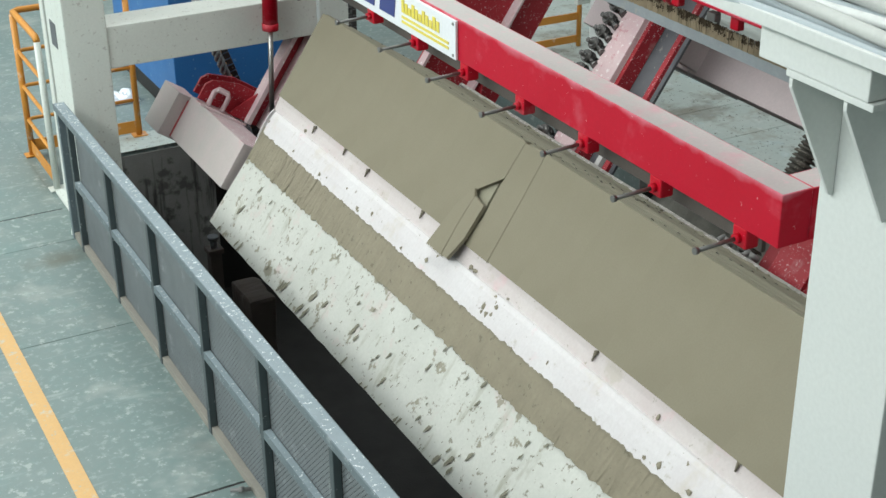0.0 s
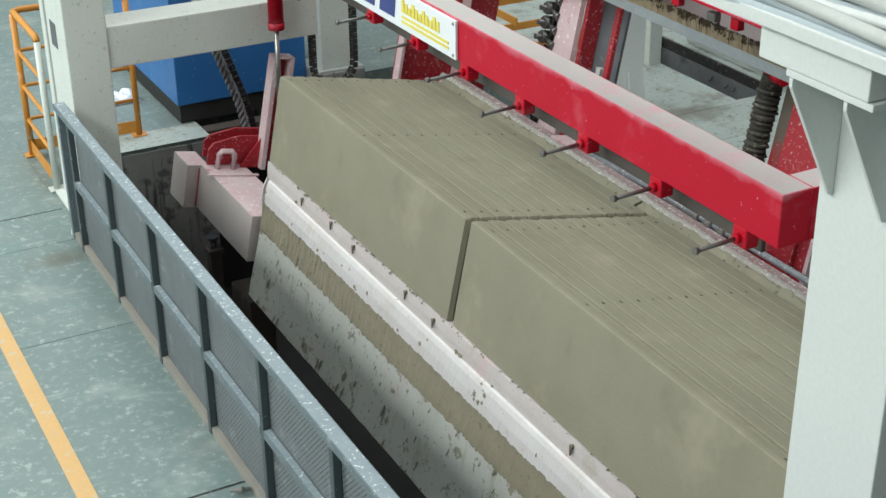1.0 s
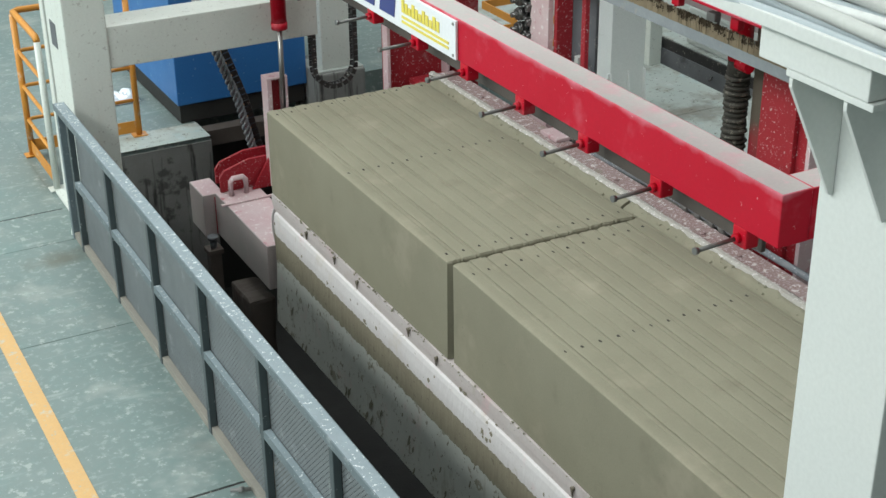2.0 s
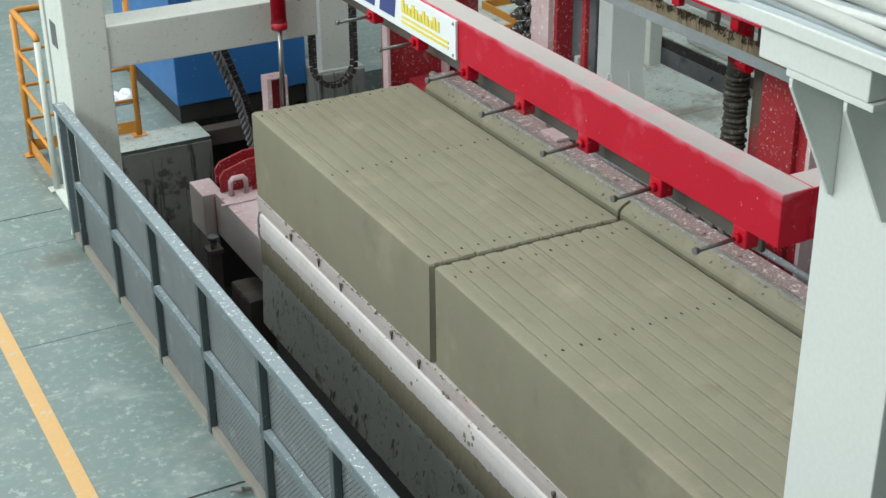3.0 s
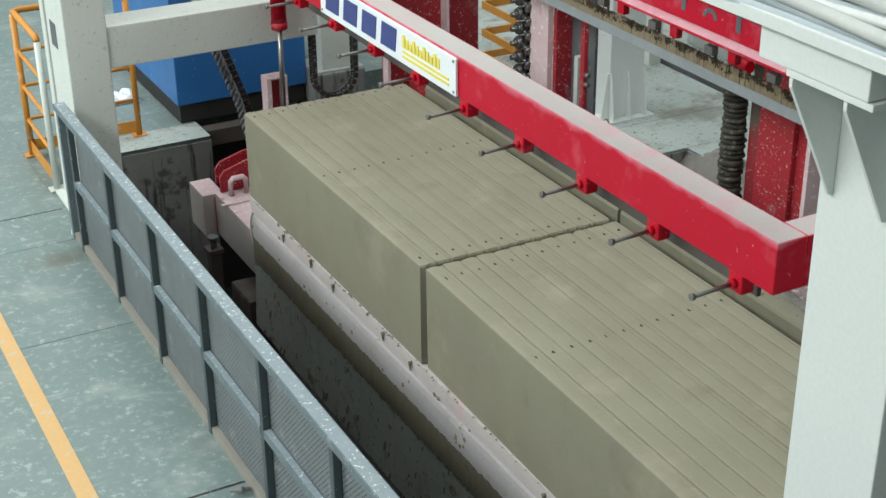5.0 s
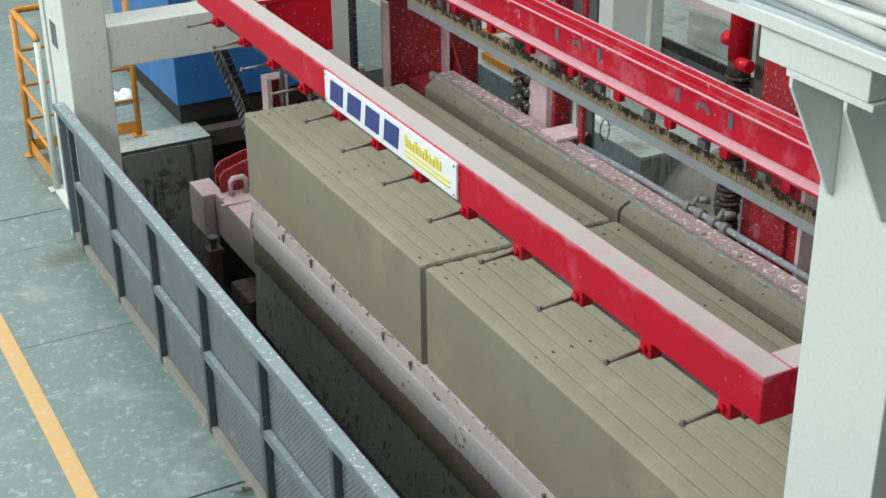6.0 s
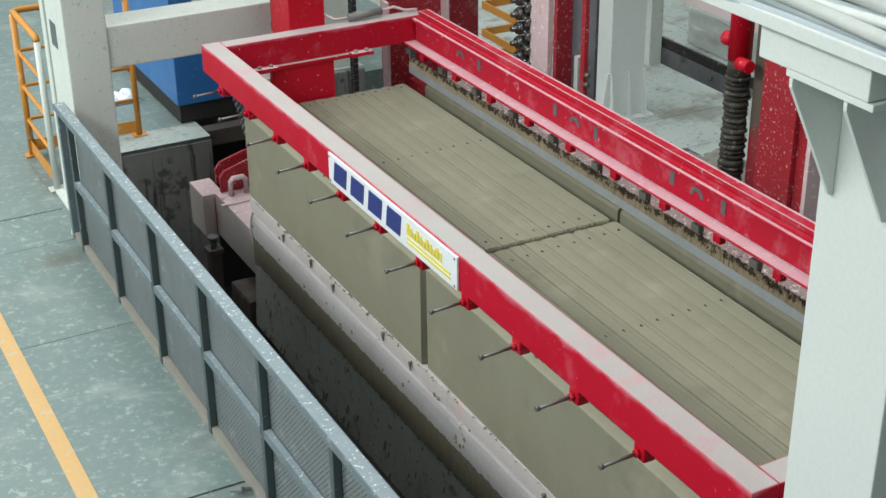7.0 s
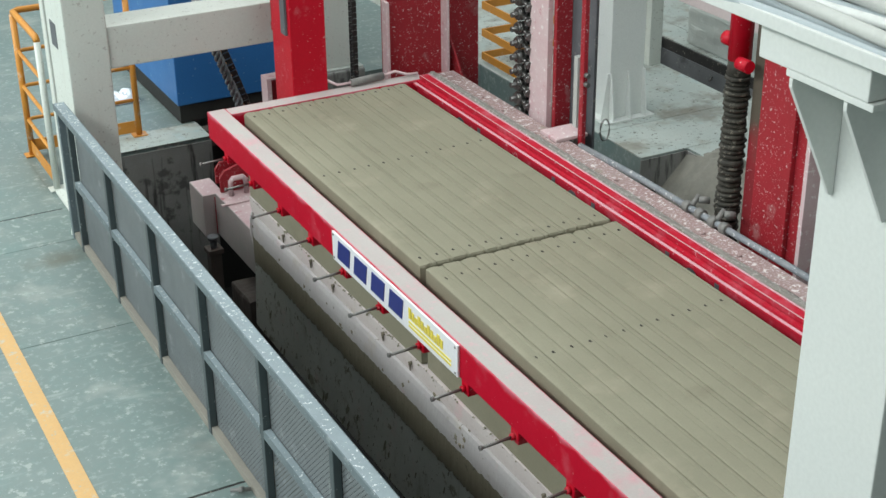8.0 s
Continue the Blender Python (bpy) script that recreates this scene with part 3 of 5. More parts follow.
def drag_chain(name, label, points, width, across):
    """A chain of plastic links along points; across: the unit way in which it is wide."""
    ob = thing(name, label, "cable chain", points[0])
    w = Vector(across) * width / 2
    pts = [Vector(p) for p in points]
    run = []
    for a, b in zip(pts, pts[1:]):
        n = max(1, int((b - a).length / 0.045))
        run += [(a.lerp(b, (k + 0.5) / n), (b - a).normalized()) for k in range(n)]
    for p, d in run:
        side = d.cross(Vector(across)).normalized() * 0.018
        bm = bmesh.new()
        for s in (-1, 1):
            c = p + w * s
            lo, hi = c - d * 0.02, c + d * 0.02
            t = Vector(across) * 0.006
            vs = [bm.verts.new(q + sd * side + tt * t) for q in (lo, hi) for sd in (-1, 1) for tt in (-1, 1)]
            for f in ((0, 1, 3, 2), (4, 6, 7, 5), (0, 4, 5, 1), (2, 3, 7, 6), (0, 2, 6, 4), (1, 5, 7, 3)):
                bm.faces.new([vs[k] for k in f])
        rod(bm, p - w, p + w, 0.012, seg=6)
        part("link", bm, BLACK, ob)
    return ob


belt_pts = [Vector(p) for p in ((0.33, 4.2, 0.72), (0.44, 4.2, 0.42), (0.56, 4.2, 0.06), (0.66, 4.2, -0.40))]
belt = thing("cable_chain", "flat black cable chain with orange studs hanging by the tank", "cable chain", belt_pts[0])
for a, b in zip(belt_pts, belt_pts[1:]):
    n = int((b - a).length / 0.05)
    for k in range(n):
        c, d = a.lerp(b, (k + 0.5) / n), (b - a).normalized() * 0.022
        w, t = Vector((0.052, -0.012, 0.018)), Vector((0.004, 0.012, 0.0))
        bm = bmesh.new()
        vs = [bm.verts.new(c + sd * d + sw * w + st * t) for sd in (-1, 1) for sw in (-1, 1) for st in (-1, 1)]
        for f in ((0, 1, 3, 2), (4, 6, 7, 5), (0, 4, 5, 1), (2, 3, 7, 6), (0, 2, 6, 4), (1, 5, 7, 3)):
            bm.faces.new([vs[i] for i in f])
        bmesh.ops.recalc_face_normals(bm, faces=bm.faces)
        link = part("link", bm, BLACK, belt)
        if k % 2 == 0:
            part("stud", rods((c + Vector((-0.002, -0.010, 0)), c + Vector((-0.006, -0.020, 0.002)), 0.009), seg=8), ORANGE, link, "orange stud")

rope = thing("steel_rope", "grey twisted steel rope hanging down into the pit", "rope", (0.24, 4.12, 0.9))
way = [Vector(p) for p in ((0.22, 4.12, 0.95), (0.36, 4.12, 0.5), (0.50, 4.12, 0.1), (0.62, 4.12, -0.45))]
for strand in range(3):
    pts = []
    for a, b in zip(way, way[1:]):
        d = (b - a).normalized()
        e = d.cross(Vector((0, 1, 0))).normalized()
        for k in range(28):
            c = a.lerp(b, k / 28)
            turn = c.z * 42 + strand * math.tau / 3
            pts.append(c + e * 0.020 * math.cos(turn) + Vector((0, 1, 0)) * 0.020 * math.sin(turn))
    part("strand", tube(bmesh.new(), pts, 0.018, seg=6), PIPE, rope)
arc = [(1.11 - 0.17 * math.cos(math.pi * k / 10), 3.62, 0.45 - 0.17 * math.sin(math.pi * k / 10)) for k in range(11)]
loop_chain = drag_chain("cable_chain", "black cable drag chain hanging in a loop from above", [(0.94, 3.62, 2.9)] + arc + [(1.28, 3.62, 2.9)], 0.06, (0, 1, 0))

# far white column and clutter beyond the table
solid("pedestal", boxes(((1.50, 4.88, PIT), (1.95, 5.45, -0.10)), bevel=0.02), CONCRETE, "dirty pale concrete pedestal under a column", "pedestal")
far_column = thing("column", "off-white steel column with a dirty foot", "column", (1.72, 5.1, -0.10))
part("shaft", boxes(((1.57, 4.95, -0.085), (1.86, 5.24, 5.0)), bevel=0.01), WHITE, far_column)
part("base_plate", boxes(((1.50, 4.90, -0.10), (1.94, 5.30, -0.085))), CONCRETE_PALE, far_column)

hcol = thing("column", "pale grey-white steel column on the slab beyond the pit", "column", (3.7, 3.55, FLOOR))
part("shaft", boxes(((3.52, 3.42, FLOOR + 0.015), (3.86, 3.76, 5.0)), bevel=0.008), WHITE_COOL, hcol)
part("base_plate", boxes(((3.44, 3.34, FLOOR), (3.94, 3.84, FLOOR + 0.015))), WHITE_COOL, hcol)
for x in (3.52, 3.69, 3.848):
    part("stiffener", prism(bmesh.new(), [(3.345, FLOOR + 0.015), (3.419, FLOOR + 0.015), (3.419, FLOOR + 0.42), (3.395, FLOOR + 0.42)], "x", x, x + 0.012), WHITE_COOL, hcol)
for y in (3.42, 3.748):
    part("stiffener", prism(bmesh.new(), [(3.445, FLOOR + 0.015), (3.519, FLOOR + 0.015), (3.519, FLOOR + 0.42), (3.495, FLOOR + 0.42)], "y", y, y + 0.012), WHITE_COOL, hcol)
thin = thing("column", "slim white steel post with a dirty foot", "post", (4.78, 4.5, FLOOR))
part("shaft", boxes(((4.645, 4.42, FLOOR), (4.78, 4.56, 2.4)), bevel=0.006), WHITE, thin)
part("cross_bar", boxes(((3.86, 4.46, 0.28), (4.644, 4.52, 0.36)), bevel=0.004), WHITE, thin)
trench = thing("floor_trench", "open floor trench lined with grimy dark steel plate", "trench", (5.04, 3.85, FLOOR - 0.6), kind="structure")
part("lining", boxes(((5.27, 3.30, FLOOR - 0.58), (5.299, 5.10, FLOOR - 0.11))), GREYLINE, trench, "grey lining plate")
# shadow along the top of the far wall, laid on as a black strip
part("lining", boxes(((5.28, 3.30, FLOOR - 0.108), (5.299, 5.10, FLOOR - 0.01))), BLACK, trench, "black strip painting the shadow under the trench's upper edge")
part("end_lining", boxes(((4.787, 5.08, FLOOR - 0.58), (5.268, 5.099, FLOOR - 0.01))), GREYLINE, trench)
part("end_lining", boxes(((4.787, 3.301, FLOOR - 0.58), (5.268, 3.32, FLOOR - 0.01))), GREYLINE, trench)
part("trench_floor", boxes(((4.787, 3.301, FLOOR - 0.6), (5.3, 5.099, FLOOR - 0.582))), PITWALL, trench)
part("side_lining", boxes(((4.787, 3.322, FLOOR - 0.58), (4.80, 5.078, FLOOR - 0.01))), GREYLINE, trench)
for y in (4.25, 4.02, 3.92, 3.6):
    part("tie", rods(((5.27, y, FLOOR - 0.17), (5.22, y - 0.02, FLOOR - 0.19), 0.010)), ROLLER, trench)
bm = boxes(((5.36, 3.0, FLOOR), (6.1, 4.8, -0.02)), bevel=0.03)
bmesh.ops.subdivide_edges(bm, edges=[e for e in bm.edges if e.calc_length() > 0.2], cuts=12, use_grid_fill=True)
for v in bm.verts:
    if v.co.z > FLOOR + 0.02:
        v.co += 0.022 * noise.noise_vector(v.co * 9)
solid("concrete_block", bm, CONCRETE_PALE, "pale rough concrete block behind the floor trench", "block")
rail2 = thing("railing", "orange guard railing beyond the pit", "railing", (3.2, 5.3, FLOOR))
for x, y in ((3.403, 7.0), (4.4, 5.25)):
    part("rail_post", rods(((x, y, FLOOR), (x, y, 0.62), 0.024)), ORANGE, rail2)
for z in (-0.335, -0.11, 0.155, 0.42):
    bm = boxes(((3.33, 4.64, z - 0.035), (3.345, 5.25, z + 0.035)), ((3.33, 5.251, z - 0.035), (4.4, 5.266, z + 0.035)))
    part("rail_bar", bm, ORANGE, rail2)
# spilled slurry beside the pit
rng = random.Random(4)
bm = bmesh.new()
n = 26
grid = [[bm.verts.new((3.2 + 1.0 * i / n, 0.9 + 1.75 * j / n, 0)) for j in range(n + 1)] for i in range(n + 1)]
for row in grid:
    for v in row:
        u, w = (v.co.x - 3.2) / 1.0, (v.co.y - 0.9) / 1.75
        edge = min(u * 3, (1 - u) * 2.5, w * 3, (1 - w) * 3, 1)
        v.co.z = FLOOR - 0.05 + 0.22 * max(0, edge) * (0.6 + noise.fractal(v.co * 3, 1.0, 2.0, 4) * 0.5) - (0.55 * (1 - u / 0.55) if u < 0.55 else 0)
for i in range(n):
    for j in range(n):
        bm.faces.new((grid[i][j], grid[i + 1][j], grid[i + 1][j + 1], grid[i][j + 1]))
solid("slurry_heap", bm, SLURRY, "grey-brown heap of spilled concrete slurry at the pit edge", "slurry", kind="stuff")

# jack stand in the pit
stand = thing("support_stand", "dirty red-brown steel stand with a jack screw in the pit", "stand", (0.0, 3.5, PIT))
part("leg", boxes(((-0.045, 3.455, PIT), (0.045, 3.545, -0.83)), bevel=0.006), RUSTY_SHADE, stand)
part("cap", boxes(((-0.06, 3.44, -0.83), (0.06, 3.56, -0.79)), bevel=0.006), RUSTY_SHADE, stand)
part("screw", rods(((0, 3.5, -0.79), (0, 3.5, -0.72), 0.026), ((0, 3.5, -0.72), (0, 3.5, -0.695), 0.042)), GREYDARK, stand)
bm = boxes(((0.0, 2.78, PIT), (0.20, 3.16, -0.92)), bevel=0.03)
bmesh.ops.subdivide_edges(bm, edges=[e for e in bm.edges if e.calc_length() > 0.15], cuts=7, use_grid_fill=True)
for v in bm.verts:
    if v.co.z > PIT + 0.1:
        v.co += 0.02 * noise.noise_vector(v.co * 11)
solid("pit_ledge", bm, RUSTY_SHADE, "rough muddy concrete footing in the pit", "footing")

# small things on the floor
rng = random.Random(15)
bm = bmesh.new()
grid = [[bm.verts.new((-0.10 + 0.30 * i / 12, 5.85 + 0.26 * j / 10, FLOOR)) for j in range(11)] for i in range(13)]
for i, row in enumerate(grid):
    for j, v in enumerate(row):
        e = min(i, 12 - i, j, 10 - j)
        v.co.z = FLOOR + (0.004 if e == 0 else 0.03 + 0.10 * abs(noise.noise(v.co * 9)))
for a, b in zip(grid, grid[1:]):
    for j in range(10):
        bm.faces.new((a[j], b[j], b[j + 1], a[j + 1]))
solid("plastic_sheet", bm, PLASTIC, "crumpled white plastic sheet lying on the floor", "plastic sheet")
tap = thing("pipe_fitting", "small galvanised pipe fitting at the foot of the fence", "pipe fitting", (-1.10, -0.08, FLOOR))
part("pipe_end", rods(((-1.16, -0.06, FLOOR + 0.03), (-1.06, -0.10, FLOOR + 0.03), 0.011)), GREYPIPE, tap)
part("coupling", rods(((-1.12, -0.076, FLOOR + 0.03), (-1.095, -0.086, FLOOR + 0.03), 0.018), seg=8), GREYPIPE, tap)


def sheet(bm, outline, y0, y1, n, thick, wob=0.0, seed=0, rag=0.0):
    """A wavy sheet whose outline of (x, z) runs along y; rag: how ragged its lower edge is."""
    rows = []
    for j in range(n + 1):
        y = y0 + (y1 - y0) * j / n
        row = []
        for i, (x, z) in enumerate(outline):
            k = wob if 0 < i < len(outline) else 0
            d = (noise.noise(Vector((x * 9 + seed, y * 5, z * 9))) * 0.35 + noise.noise(Vector((seed, y * 38, z * 20))) * 0.5) * k
            if i == len(outline) - 1:
                z += rag * (noise.noise(Vector((seed, y * 17, 1))) + 0.8 * noise.noise(Vector((seed, y * 55, 2))))
            row.append(bm.verts.new((x + d, y, z + d * (2.0 if i == len(outline) - 1 else 0.4))))
        rows.append(row)
    faces = []
    for a, b in zip(rows, rows[1:]):
        for i in range(len(outline) - 1):
            faces.append(bm.faces.new((a[i], b[i], b[i + 1], a[i + 1])))
    bmesh.ops.solidify(bm, geom=faces, thickness=thick)
    bmesh.ops.recalc_face_normals(bm, faces=bm.faces)
    for f in bm.faces:
        f.smooth = False
    return bm


# ---- tilting table: everything that swings about the long axis ----
table = thing("tilting_table", "red steel tilting table with upright posts, dusted with cement", "tilting machine", (AXIS_X, 0, AXIS_Z))
part("end_block", boxes(((0.03, 3.76, -0.82), (0.20, 4.08, -0.475)), bevel=0.006, top=1), [ARMPAINT, PINK], table, "grey-pink end block of the long beam")
part("block_web", boxes(((0.12, 3.735, -0.80), (0.198, 3.757, -0.50))), RED_WORN, table, "red web plate")
part("long_beam", boxes(((0.12, 2.66, -0.80), (0.46, 3.733, -0.455)), bevel=0.006, top=1), [ARMPAINT, PINK], table, "grimy box beam under the platform")
part("cross_plate", boxes(((0.08, 3.45, -0.453), (0.48, 3.475, -0.44))), PINK, table)
bm = bmesh.new()
tube(bm, [(0.215, 3.62, -0.45), (0.215, 3.62, -0.34), (0.235, 3.62, -0.315), (0.315, 3.62, -0.315), (0.335, 3.62, -0.34), (0.335, 3.62, -0.45)], 0.022)
part("lifting_eye", bm, PINK, table, "pink-dusted lifting eye")
lug = [(0.16, -0.45), (0.75, -0.45), (0.75, -0.22), (0.40, -0.22), (0.20, -0.28), (0.16, -0.33)]
part("lug_plate", prism(bmesh.new(), lug, "y", 3.70, 3.725, bevel=0.003), RED_WORN, table, "splashed red gusset plate")
part("lug_plate", prism(bmesh.new(), [(u + 0.02, v + 0.01) for u, v in lug], "y", 3.86, 3.885, bevel=0.003), RED_WORN, table, "splashed red gusset plate")
part("swing_arm", boxes(((0.585, 3.672, -0.45), (0.675, 3.70, 0.40)), bevel=0.003), RED_WORN, table, "red channel web of the swing arm")
part("arm_flange", boxes(((0.545, 3.58, -0.45), (0.583, 3.70, 0.42)), bevel=0.004), PINK, table, "pink-dusted arm flange")
part("arm_flange", boxes(((0.677, 3.58, -0.45), (0.710, 3.70, 0.42)), bevel=0.004), PINK, table, "pink-dusted arm flange")
part("arm_cap", boxes(((0.545, 3.58, 0.421), (0.710, 3.70, 0.436)), bevel=0.003), PINK, table)
part("arm_brace", prism(bmesh.new(), [(0.40, -0.45), (0.62, -0.45), (0.62, -0.10)], "y", 3.64, 3.66), RED_WORN, table)
# end plate with stiffeners
part("end_plate", prism(bmesh.new(), [(1.22, 0.25), (2.0, 0.25), (2.0, 2.0), (1.38, 2.0), (1.22, 1.1)], "y", 2.96, 2.99, bevel=0.003), RED_WORN, table, "cement-splashed red end plate")
part("stiffener", boxes(((1.685, 2.86, 0.3), (1.705, 2.958, 1.95)), bevel=0.003), PINK, table)
part("stiffener", boxes(((1.21, 2.88, 0.3), (1.235, 2.958, 1.1)), bevel=0.003), PINK, table)
part("foot_gusset", prism(bmesh.new(), [(2.70, 0.42), (2.955, 0.42), (2.955, 0.75)], "x", 1.75, 1.765), RED_WORN, table)
part("cross_tie", boxes(((1.0, 2.70, 0.30), (1.5, 2.74, 0.42)), bevel=0.003), PINK, table)
# side beam that carries the offcut, its ledge and clamp pads
part("side_beam", boxes(((1.40, -3.0, -0.5), (1.70, 2.93, 0.50)), bevel=0.004), RED_WORN, table)
part("ledge", boxes(((1.505, -3.0, 0.502), (1.70, 2.80, 0.545)), bevel=0.004), LEDGE, table, "pink ledge crusted with cement")
part("ledge_lip", sheet(bmesh.new(), [(1.450, 0.560), (1.448, 0.592), (1.462, 0.607), (1.488, 0.606), (1.506, 0.592), (1.510, 0.53)], -3.0, 2.70, 200, 0.004, 0.010, 21), LIP, table, "white crusted lip")
for y in (2.2, 1.9, 0.55, -0.3, -0.62, -1.5):
    part("bolt_head", rods(((1.60, y, 0.545), (1.60, y, 0.556), 0.016), seg=6), LEDGE, table)
for y in (1.325,):
    part("clamp_pad", boxes(((1.60, y - 0.10, 0.547), (1.84, y + 0.10, 0.572)), bevel=0.006), PINK, table, "pink-dusted steel pad")
for y in (2.45, 1.0, 0.15, -1.1):
    bm = bmesh.new()
    box(bm, (1.525, y - 0.05, 0.546), (1.56, y + 0.05, 0.556), 0.002)
    part("shim", bm, ROD, table)


def upright(y):
    """A post of the table: channel, flange plates and a stack of rollers on the far side."""
    p = [part("post", boxes(((1.74, y - 0.02, -0.5), (1.78, y + 0.20, 2.6)), bevel=0.004), PINK, table, "pink-dusted post flange")]
    part("post_web", boxes(((1.782, y - 0.06, -0.5), (1.90, y - 0.022, 2.6)), bevel=0.003), RED_WORN, table, "splashed red post web")
    # red web set back, its shade painted with the dark brown colour
    part("post_back", boxes(((1.902, y - 0.03, -0.5), (2.05, y + 0.01, 2.6)), bevel=0.003), RUSTY_SHADE, table, "inner web of the post, darkened for the shade in its recess")
    part("post_flange", boxes(((1.76, y - 0.42, -0.5), (1.79, y - 0.375, 2.6)), bevel=0.003), RED_WORN, table, "splashed red post edge")
    part("guide_bar", boxes(((1.82, y - 0.26, -0.4), (1.86, y - 0.215, 1.05)), bevel=0.003), GREYPALE, table, "bare steel guide bar")
    for z in (0.93, 0.99):
        part("bolt", rods(((1.775, y - 0.42, z), (1.775, y - 0.455, z), 0.018), seg=6), ROD, table)
    part("back_plate", boxes(((1.90, y - 0.33, -0.5), (1.92, y - 0.062, 2.6))), GREYDARK, table)
    for k in range(21):
        z = 0.32 + 0.098 * k
        bm = rods(((1.70, y + 0.31, z), (1.78, y + 0.31, z), 0.038), ((1.66, y + 0.31, z), (1.84, y + 0.31, z), 0.018), ((1.715, y + 0.31, z), (1.735, y + 0.31, z), 0.046), ((1.75, y + 0.31, z), (1.765, y + 0.31, z), 0.044), ((1.735, y + 0.30, z), (1.735, y + 0.20, z - 0.03), 0.016), ((1.735, y + 0.225, z - 0.025), (1.735, y + 0.19, z - 0.035), 0.026), seg=14)
        box(bm, (1.78, y + 0.2, z - 0.02), (1.82, y + 0.33, z + 0.02))
        part("roller", bm, ROLLER, table, "black guide roller" if k == 0 else "")


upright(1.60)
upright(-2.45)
# nearer post with a ringed bellows and its red cylinder
part("post", boxes(((1.90, -0.615, -0.5), (1.93, -0.335, 2.6)), bevel=0.004), RED_WORN, table, "splashed red post")
part("post_flange", boxes(((1.90, -0.75, -0.5), (2.25, -0.72, 2.6)), bevel=0.004), PINK, table, "pink-dusted post flange")
part("post_web", boxes(((1.932, -0.718, -0.5), (1.96, -0.30, 2.6)), bevel=0.003), RED_WORN, table)
part("post_flange", boxes(((1.931, -0.33, -0.5), (2.2, -0.222, 2.6)), bevel=0.004), RED_CAKED, table, "slurry-caked red post flange")
bm = bmesh.new()
rb = random.Random(12)
z, k = 0.36, 0
while z < 1.36:
    j = 0.008 * math.sin(k * 2.3)
    step = rb.uniform(0.026, 0.040)
    rod(bm, (1.90 + j, -0.13 + j * 0.6, z), (1.90 + j, -0.13 + j * 0.6, z + step * 0.62), 0.066 + rb.uniform(0, 0.013), 0.060 + rb.uniform(0, 0.008), seg=18)
    z, k = z + step, k + 1
rod(bm, (1.90, -0.13, 0.30), (1.90, -0.13, 1.38), 0.050, seg=14)
part("bellows", bm, BELLOWS, table, "black ringed rubber bellows caked with slurry", kind="stuff")
part("cylinder_foot", rods(((1.90, -0.13, 1.36), (1.90, -0.13, 1.50), 0.070, 0.058)), BELLOWS, table)
part("cylinder", rods(((1.90, -0.13, 1.46), (1.90, -0.13, 2.5), 0.066)), RED, table, "red hydraulic cylinder")
part("trunnion", rods(((1.84, -0.20, 1.47), (1.84, -0.29, 1.47), 0.036)), RED, table)
part("trunnion", rods(((1.90, 0.0, 1.55), (1.90, -0.07, 1.55), 0.04)), RED, table)
part("long_tie", boxes(((2.30, -2.9, 1.447), (2.55, 2.9, 1.78)), bevel=0.006), PINKGREY, table, "dusty pink-grey longitudinal beam")
for y in (1.55, -0.5, -2.4):
    part("tie_seat", boxes(((2.071, y - 0.06, 1.47), (2.30, y + 0.06, 1.75)), bevel=0.004), PINKGREY, table)

pipe = thing("air_pipe", "cement-splashed grey pipe with couplings along the ledge", "pipe", (1.74, 0, 0.5))
bm = tube(bmesh.new(), [(1.712, 1.12, 0.545), (1.712, 0.5, 0.568), (1.722, -0.6, 0.568), (1.735, -3.0, 0.568)], 0.020)
part("tube", bm, PIPE, pipe)
for y in (0.02, -0.10, -0.22, -0.32):
    part("coupling", rods(((1.718, y, 0.568), (1.718, y - 0.05, 0.568), 0.034), seg=8), GREYPIPE, pipe)
for y in (-0.04, -0.27):
    bm = rods(((1.718, y, 0.59), (1.78, y + 0.02, 0.63), 0.016), ((1.765, y, 0.615), (1.82, y - 0.03, 0.61), 0.022), seg=8)
    part("valve", bm, GREYPIPE, pipe)
ring = thing("wire_loop", "thin steel wire loop on the pit edge", "wire", (3.24, 3.06, FLOOR))
part("wire", tube(bmesh.new(), [(3.24 + 0.045 * math.sin(a * 0.5), 3.06, FLOOR + 0.10 - 0.095 * math.cos(a * 0.5)) for a in range(13)], 0.008), STEEL, ring)

# ---- platform under the cake: strip, band and stained apron ----
PY0, PY1 = -2.9, 2.60
platform = thing("platform", "cement-caked steel platform with a stained apron under the block", "platform", (0.3, 0, -0.3))
part("bed", boxes(((0.035, PY0, -0.14), (1.20, PY1, -0.002)), bevel=0.003), STRIP, platform)


part("bolt_strip", prism(bmesh.new(), [(0.034, -0.006), (-0.004, -0.010), (-0.001, -0.07), (0.009, -0.134), (0.034, -0.134)], "y", PY0, PY1, bevel=0.002), STRIP_WORN, platform, "pinkish worn steel strip below the block")
part("white_band", sheet(bmesh.new(), [(0.014, -0.126), (-0.006, -0.136), (-0.013, -0.165), (-0.016, -0.235), (-0.012, -0.300)], PY0, PY1 - 0.05, 300, 0.010, 0.0028, 5, 0.012), STRIP, platform, "whitewashed steel band with torn crust")
part("caked_band", sheet(bmesh.new(), [(0.004, -0.26), (0.000, -0.32), (0.001, -0.43), (0.004, -0.515)], PY0, PY1, 300, 0.012, 0.006, 9, 0.016), BAND, platform, "thick band of caked grey-brown concrete")
apron = [(0.020, -0.44), (0.013, -0.52), (0.008, -0.62), (-0.002, -0.80), (-0.014, -1.02)]
part("apron", sheet(bmesh.new(), apron, PY0, PY1 + 0.02, 60, 0.008, 0.004, 13), PLATE, platform, "stained steel apron plate with slurry splashes")
